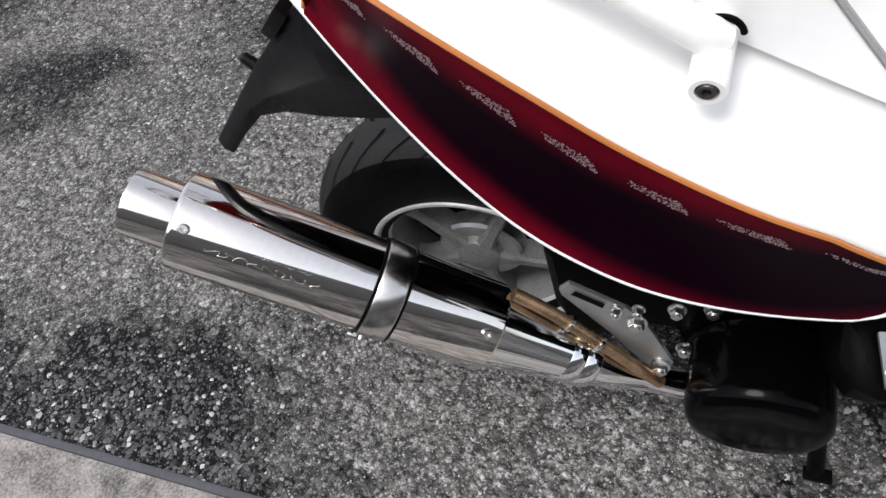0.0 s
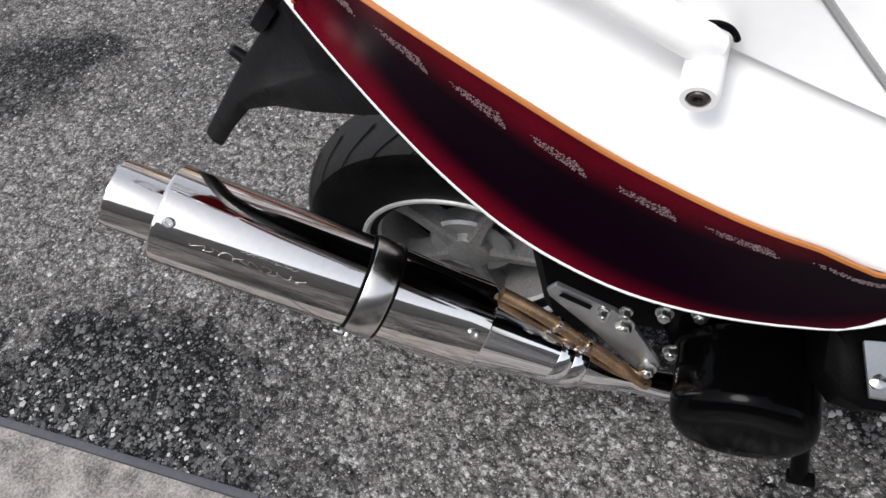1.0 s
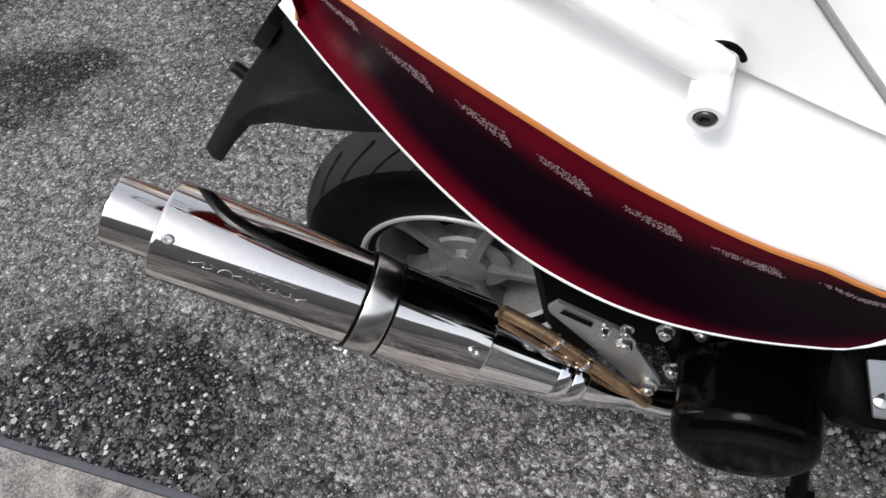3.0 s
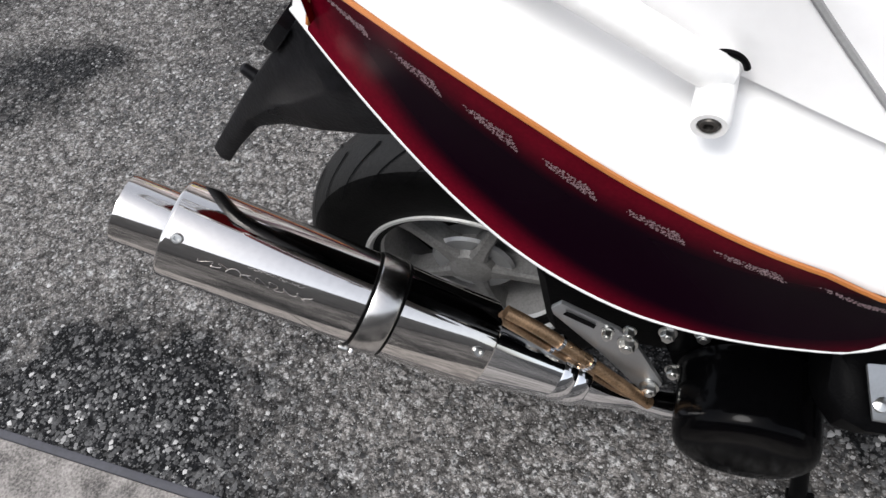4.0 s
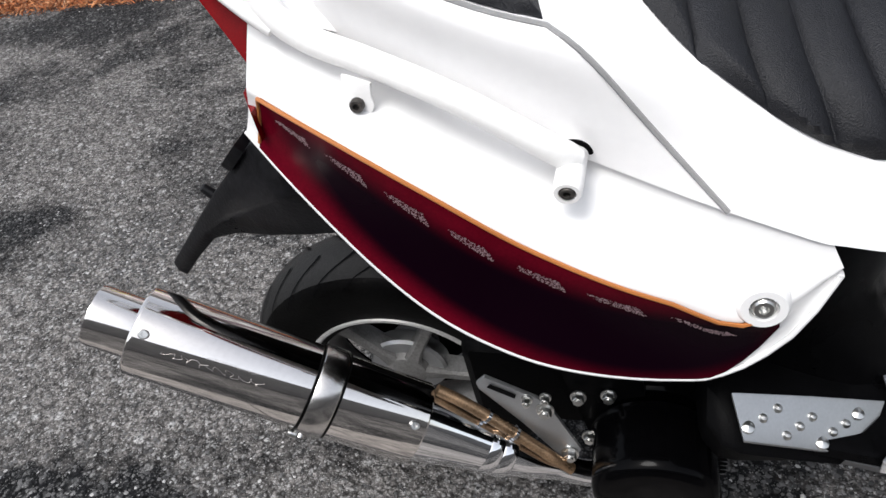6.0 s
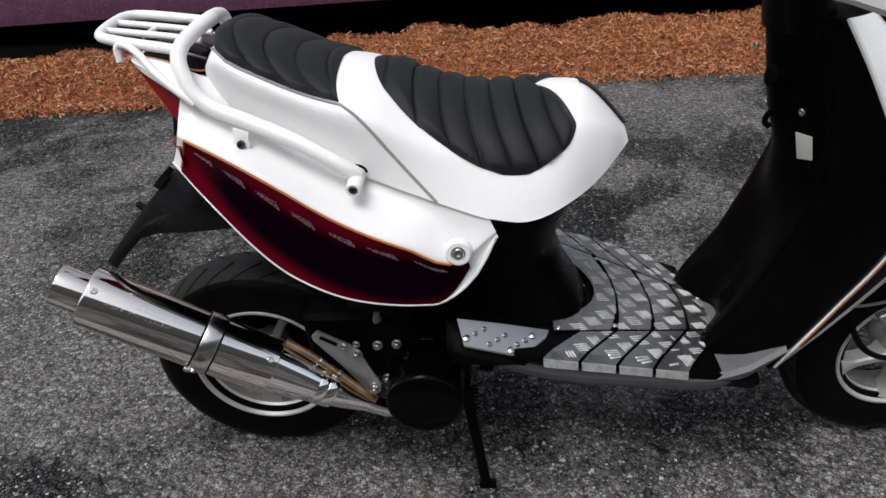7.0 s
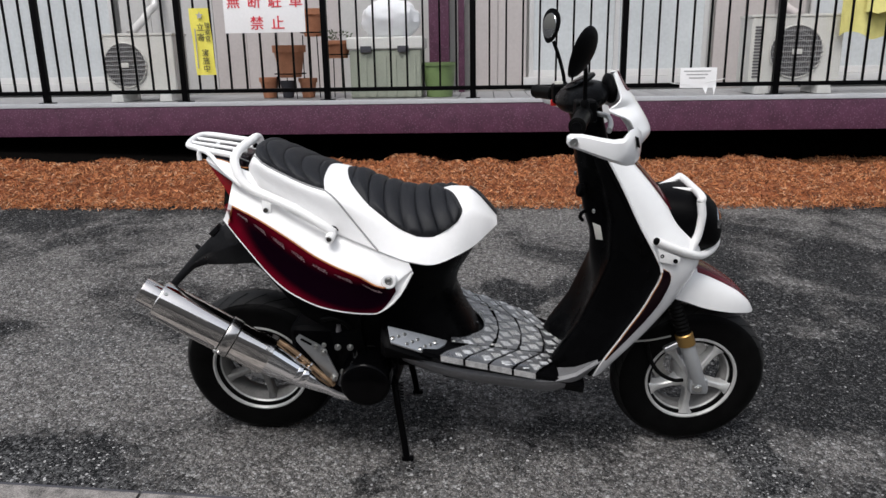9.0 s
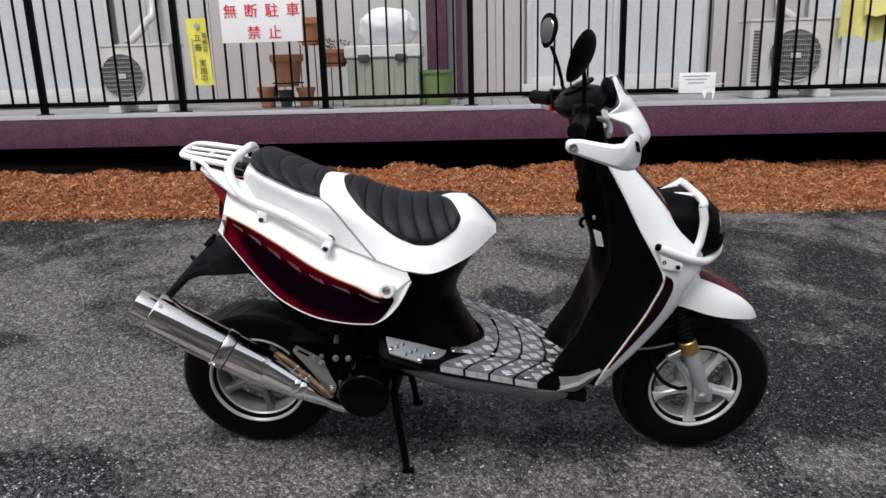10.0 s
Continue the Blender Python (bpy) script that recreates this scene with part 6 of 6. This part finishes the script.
# fork, brake and cables
for sgn in (-1, 1):
    leg = part("fork_leg", lathe([(0, 0.018), (0.004, 0.0205), (0.15, 0.0205), (0.16, 0.019)], (1.292, sgn * 0.085, 0.195), (-0.31, 0, 0.95), 24), FORK, scooter, "grey painted fork leg")
    part("gold_collar", lathe([(0.155, 0.021), (0.157, 0.0245), (0.19, 0.0245), (0.193, 0.021)], (1.292, sgn * 0.085, 0.195), (-0.31, 0, 0.95), 24), GOLD, leg, "gold dust-seal collar")
    prof = [(0.19, 0.02)]
    for k in range(9):
        prof += [(0.195 + 0.012 * k, 0.0215), (0.2 + 0.012 * k, 0.018)]
    prof += [(0.34, 0.0165), (0.42, 0.0165)]
    part("gaiter", lathe(prof, (1.292, sgn * 0.085, 0.195), (-0.31, 0, 0.95), 20), RUBBER, leg, "ribbed black rubber gaiter")
    part("axle_lug", box((0.05, 0.03, 0.05), (1.283, sgn * 0.082, 0.214), 0.01, 3), FORK, leg)
    part("axle_nut", hex_bolt((1.277, sgn * 0.098, 0.214), (0, sgn, 0), 0.012, 0.012), ZINC, leg, "zinc axle nut")
cable = part("brake_cable", tube([(1.14, -0.06, 0.34), (1.15, -0.075, 0.29), (1.175, -0.08, 0.25), (1.215, -0.075, 0.225), (1.245, -0.065, 0.22)], 0.006, 6, 8), RUBBER, scooter, "black speedometer cable")
part("spring_wire", tube([(1.10, -0.07, 0.345), (1.15, -0.09, 0.36), (1.195, -0.1, 0.376)], 0.003, 4, 8), ZINC, cable)
part("caliper", box((0.05, 0.018, 0.016), (1.205, -0.08, 0.335), 0.006, 3, turn=Matrix.Rotation(-0.5, 4, "Y")), ALLOY, scooter, "cast alloy brake lever bracket")

# handlebar
column = part("steering_cover", rings_mesh(bmesh.new(), [[(x + w * math.cos(a), 0.062 * k * math.sin(a), z) for a in np.linspace(0, 2 * math.pi, 21)[:-1]] for x, z, w, k in ((0.995, 0.84, 0.05, 1.3), (0.985, 0.90, 0.045, 1.15), (0.975, 0.95, 0.042, 1.0), (0.965, 0.99, 0.045, 1.1))]), BLACK, scooter, "gloss black steering column cover")
bars = part("handlebar", tube([(0.885, -0.33, 0.985), (0.925, -0.2, 0.992), (0.955, -0.1, 0.988), (0.968, 0, 0.985), (0.955, 0.1, 0.988), (0.925, 0.2, 0.992), (0.885, 0.33, 0.985)], 0.0115, 6, 12), BLACK_MATT, scooter, "black handlebar")
pod = bmesh.new()
bmesh.ops.create_uvsphere(pod, u_segments=28, v_segments=16, radius=1)
for v in pod.verts:
    q = v.co
    v.co = Vector((0.962 + 0.066 * q.x, 0.13 * q.y * (1 - 0.2 * q.x), 1.008 + 0.036 * q.z + 0.014 * q.x))
part("instrument_pod", pod, BLACK, bars, "gloss black instrument cover")
part("dial_glass", lathe([(0, 0.042), (0.006, 0.041), (0.008, 0.03), (0.009, 0)], (0.955, 0.0, 1.042), (-0.45, 0, 0.9), 28, caps=False), ENAMEL, bars, "instrument dial glass")
for sgn in (-1, 1):
    d = Vector((-0.04, sgn * 0.13, -0.007)).normalized()
    base = Vector((0.925, sgn * 0.2, 0.992))
    prof = [(0, 0.02), (0.004, 0.0225)]
    for k in range(10):
        prof += [(0.008 + 0.0105 * k, 0.0185), (0.013 + 0.0105 * k, 0.0178)]
    prof += [(0.118, 0.02), (0.124, 0.0195), (0.128, 0.012)]
    part("grip", lathe(prof, base, d, 22), RUBBER, bars, "ribbed black rubber grip")
    part("switch_block", box((0.05, 0.05, 0.05), base - d * 0.035 + Vector((0, 0, 0.003)), 0.01, 3), BLACK_MATT, bars)
    part("brake_lever", tube([base + Vector((0.03, -sgn * 0.03, 0.0)), base + Vector((0.055, 0, -0.004)), base + Vector((0.05, sgn * 0.06, -0.01)), base + Vector((0.03, sgn * 0.135, -0.014))], 0.0058, 6, 10), ALLOY, bars, "alloy brake lever")
part("switch", box((0.022, 0.014, 0.018), (0.928, 0.165, 1.02), 0.003), TAG, bars, "white switch")
part("switch", box((0.022, 0.016, 0.016), (0.918, 0.17, 0.972), 0.003), RED, bars, "red starter switch")


def guard_bm():
    """A hollow hand guard: an arm from the bar end that widens to the front, then turns up."""
    rings = []
    for x, y, lo, hi, t in ((0.832, -0.378, 0.952, 0.967, 0.006), (0.838, -0.381, 0.945, 0.973, 0.008), (0.861, -0.384, 0.939, 0.974, 0.01), (0.9, -0.381, 0.925, 0.967, 0.011), (0.93, -0.373, 0.914, 0.962, 0.012), (0.953, -0.36, 0.905, 0.963, 0.013), (0.968, -0.343, 0.9, 0.977, 0.013), (0.987, -0.32, 0.898, 0.98, 0.013), (1.002, -0.297, 0.904, 0.965, 0.012), (1.009, -0.275, 0.916, 0.942, 0.008)):
        z, h = (lo + hi) / 2, (hi - lo) / 2
        rings.append([(x, y - t, z - h * 0.7), (x, y - t * 1.15, z), (x, y - t, z + h * 0.7), (x, y - t * 0.3, z + h), (x, y + t * 0.6, z + h * 0.9), (x, y + t, z), (x, y + t * 0.6, z - h * 0.9), (x, y - t * 0.3, z - h)])
    bm = rings_mesh(bmesh.new(), rings)
    return bm


gl, gr_ = both("hand_guard", guard_bm, WHITE, bars, "white moulded hand guard")
for sgn, owner in ((-1, gl), (1, gr_)):
    part("guard_bolt", cap_screw((0.845, sgn * 0.392, 0.958), (0, sgn, 0.1), 0.0098, 0.006), ZINC, owner, "dull zinc bolt")
    part("guard_slot", slab([(0.98, sgn * 0.343, 0.964), (0.988, sgn * 0.336, 0.96), (0.996, sgn * 0.328, 0.936), (0.987, sgn * 0.338, 0.941)], (0.001, sgn * 0.002, 0)), BLACK_MATT, owner)

# handlebar cowl (small screen)
screen = []
SCREEN = along([(0.905, 1.056, 1.036, 0.05), (0.925, 1.068, 1.03, 0.08), (0.95, 1.06, 1.01, 0.092), (0.972, 1.046, 0.99, 0.096), (0.984, 1.038, 0.955, 0.096), (0.992, 1.032, 0.948, 0.09), (1.0, 1.026, 0.962, 0.085), (1.012, 1.017, 0.977, 0.075), (1.03, 0.998, 0.976, 0.06), (1.05, 0.985, 0.97, 0.045), (1.066, 0.975, 0.966, 0.022)])
for k in range(27):
    z = 0.905 + 0.161 * k / 26
    xf, xe, w = SCREEN(z)
    screen.append([(xf - (xf - xe) * abs(v) ** 1.8, -0.078 + w * v, z + 0.004 * (1 - v * v)) for v in np.linspace(-1, 1, 21)])
cowl = part("handlebar_cowl", shell(screen, 0.004), WHITE, bars, "white handlebar cowl")
part("cowl_top", shell([[(p[0] + 0.006, -0.078 + (p[1] + 0.078) * 0.8, p[2] + 0.002) for p in row[4:17]] for row in screen[19:]], 0.001), MAROON, cowl, "maroon cowl crown")
cap = bmesh.new()
bmesh.ops.create_uvsphere(cap, u_segments=20, v_segments=12, radius=1)
for v in cap.verts:
    q = v.co
    v.co = Vector((0.962 + 0.018 * q.x - 0.006 * q.z, -0.09 + 0.05 * q.y, 1.032 + 0.036 * q.z))
part("cowl_backing", cap, BLACK_MATT, cowl, "black padded back of the cowl")

# mirrors
for sgn, stalk in ((-1, [(0.928, -0.2, 1.0), (0.928, -0.2, 1.05), (0.925, -0.215, 1.09), (0.915, -0.25, 1.11)]), (1, [(0.945, 0.175, 1.0), (0.943, 0.175, 1.04), (0.93, 0.178, 1.09), (0.915, 0.18, 1.13)])):
    m = part("mirror", tube(stalk, 0.0052, 6, 10), BLACK_MATT, bars, "black rear-view mirror on a stalk")
    part("stalk_base", lathe([(0, 0.011), (0.02, 0.011), (0.026, 0.007)], stalk[0], Vector(stalk[1]) - Vector(stalk[0]), 16), BLACK_MATT, m)
    head = bmesh.new()
    bmesh.ops.create_uvsphere(head, u_segments=28, v_segments=16, radius=1)
    c = Vector((0.9, -0.285, 1.135)) if sgn < 0 else Vector((0.908, 0.19, 1.168))
    turn = Matrix.Rotation(radians(26 if sgn < 0 else 10), 4, "Y") @ Matrix.Rotation(radians(-33 if sgn < 0 else 24), 4, "Z")
    for v in head.verts:
        q = v.co
        x = 0.022 * (q.x if q.x > 0 else q.x * 0.12)
        v.co = turn @ (Vector((x, 0.05 * q.y * (1 + 0.25 * q.z), 0.056 * q.z)) * (1.0 if sgn < 0 else 0.78)) + c
    part("shell", head, BLACK_MATT, m)
    glass = lathe([(0, 0.032), (0.0015, 0.031), (0.0015, 0)], (0, 0, 0), (-1, 0, 0), 36, caps=False)
    bmesh.ops.transform(glass, matrix=Matrix.Translation(c + turn.to_3x3() @ Vector((-0.0028, 0, 0))) @ turn, verts=glass.verts)
    part("mirror_glass", glass, MIRROR, m, "round mirror glass")

# the steering is turned a little to the left: bar and mirrors, then wheel, fork and fender
STEER = radians(4)
pivot = Vector((0.968, 0.0, 0.985))
bars.matrix_local = Matrix.Translation(pivot) @ Matrix.Rotation(STEER, 4, "Z") @ Matrix.Translation(-pivot)
steer_axis = Vector((-0.42, 0, 0.91)).normalized()
foot = Vector((1.215, 0.0, 0.22))
steered = Matrix.Translation(foot) @ Matrix.Rotation(STEER, 4, steer_axis) @ Matrix.Translation(-foot)
for ob in [o for o in scooter.children if o.name.split(".")[0] in ("front_wheel", "fork_leg", "brake_cable", "caliper")]:
    ob.matrix_local = steered @ ob.matrix_local

# the machine stands with a slight lean: the body tips to the near side and settles back, the wheels stay round


def settled(p):
    x, y, z = p
    return Vector((x + 0.031 - 0.046 * x - 0.03 * z - 0.044 * x * z + 0.027 * x * x,
                   y * (0.846 + 0.048 * x) - 0.1 * (z - 0.22),
                   z - 0.001 + 0.007 * x - 0.041 * z + 0.043 * x * z - 0.005 * x * x))


PLACED = ("side_cover", "grab_rail", "mudguard_stay", "heel_plate", "air_duct", "tail_cowl", "tail_light", "luggage_rack", "luggage_hook", "fan_cover", "muffler_bracket", "support_pipe", "engine_bolt", "engine_stud", "front_fender", "hand_guard", "handlebar_cowl")
bpy.context.view_layer.update()
parts = list(scooter.children_recursive)
places = [o.matrix_world.copy() for o in parts]
for o, m in zip(parts, places):
    top = o
    while top.parent is not scooter:
        top = top.parent
    placed = top.name.split(".")[0] in PLACED or o.name.split(".")[0] in PLACED or o.parent.name.split(".")[0] in PLACED
    round_thing = top.name.split(".")[0] in ("front_wheel", "rear_wheel")
    if round_thing:
        hub = Vector((1.27, 0, 0.22)) if top.name.startswith("front") else Vector((0, 0, 0.228))
        tip, size = Matrix.Rotation(0.075, 3, "X"), 1.0 if top.name.startswith("front") else 0.965
        goal = Vector((1.272, 0, 0.222)) if top.name.startswith("front") else Vector((0.047, 0, 0.22))
    for v in o.data.vertices:
        p = v.co.copy() if placed else m @ v.co
        if placed:
            # these are given where they stand on the near side; their far half follows the lean
            v.co = p - Vector((0, 0.2 * (p.z - 0.22) * min(1, max(0, (p.y + 0.12) / 0.2)), 0)) if top.name.split(".")[0] in ("side_cover", "grab_rail") or "hand_guard" in (o.name.split(".")[0], o.parent.name.split(".")[0]) else p
        elif round_thing:
            v.co = goal + tip @ (p - hub) * size
        else:
            v.co = settled(p)
    o.matrix_basis = Matrix()
    o.matrix_parent_inverse = Matrix()
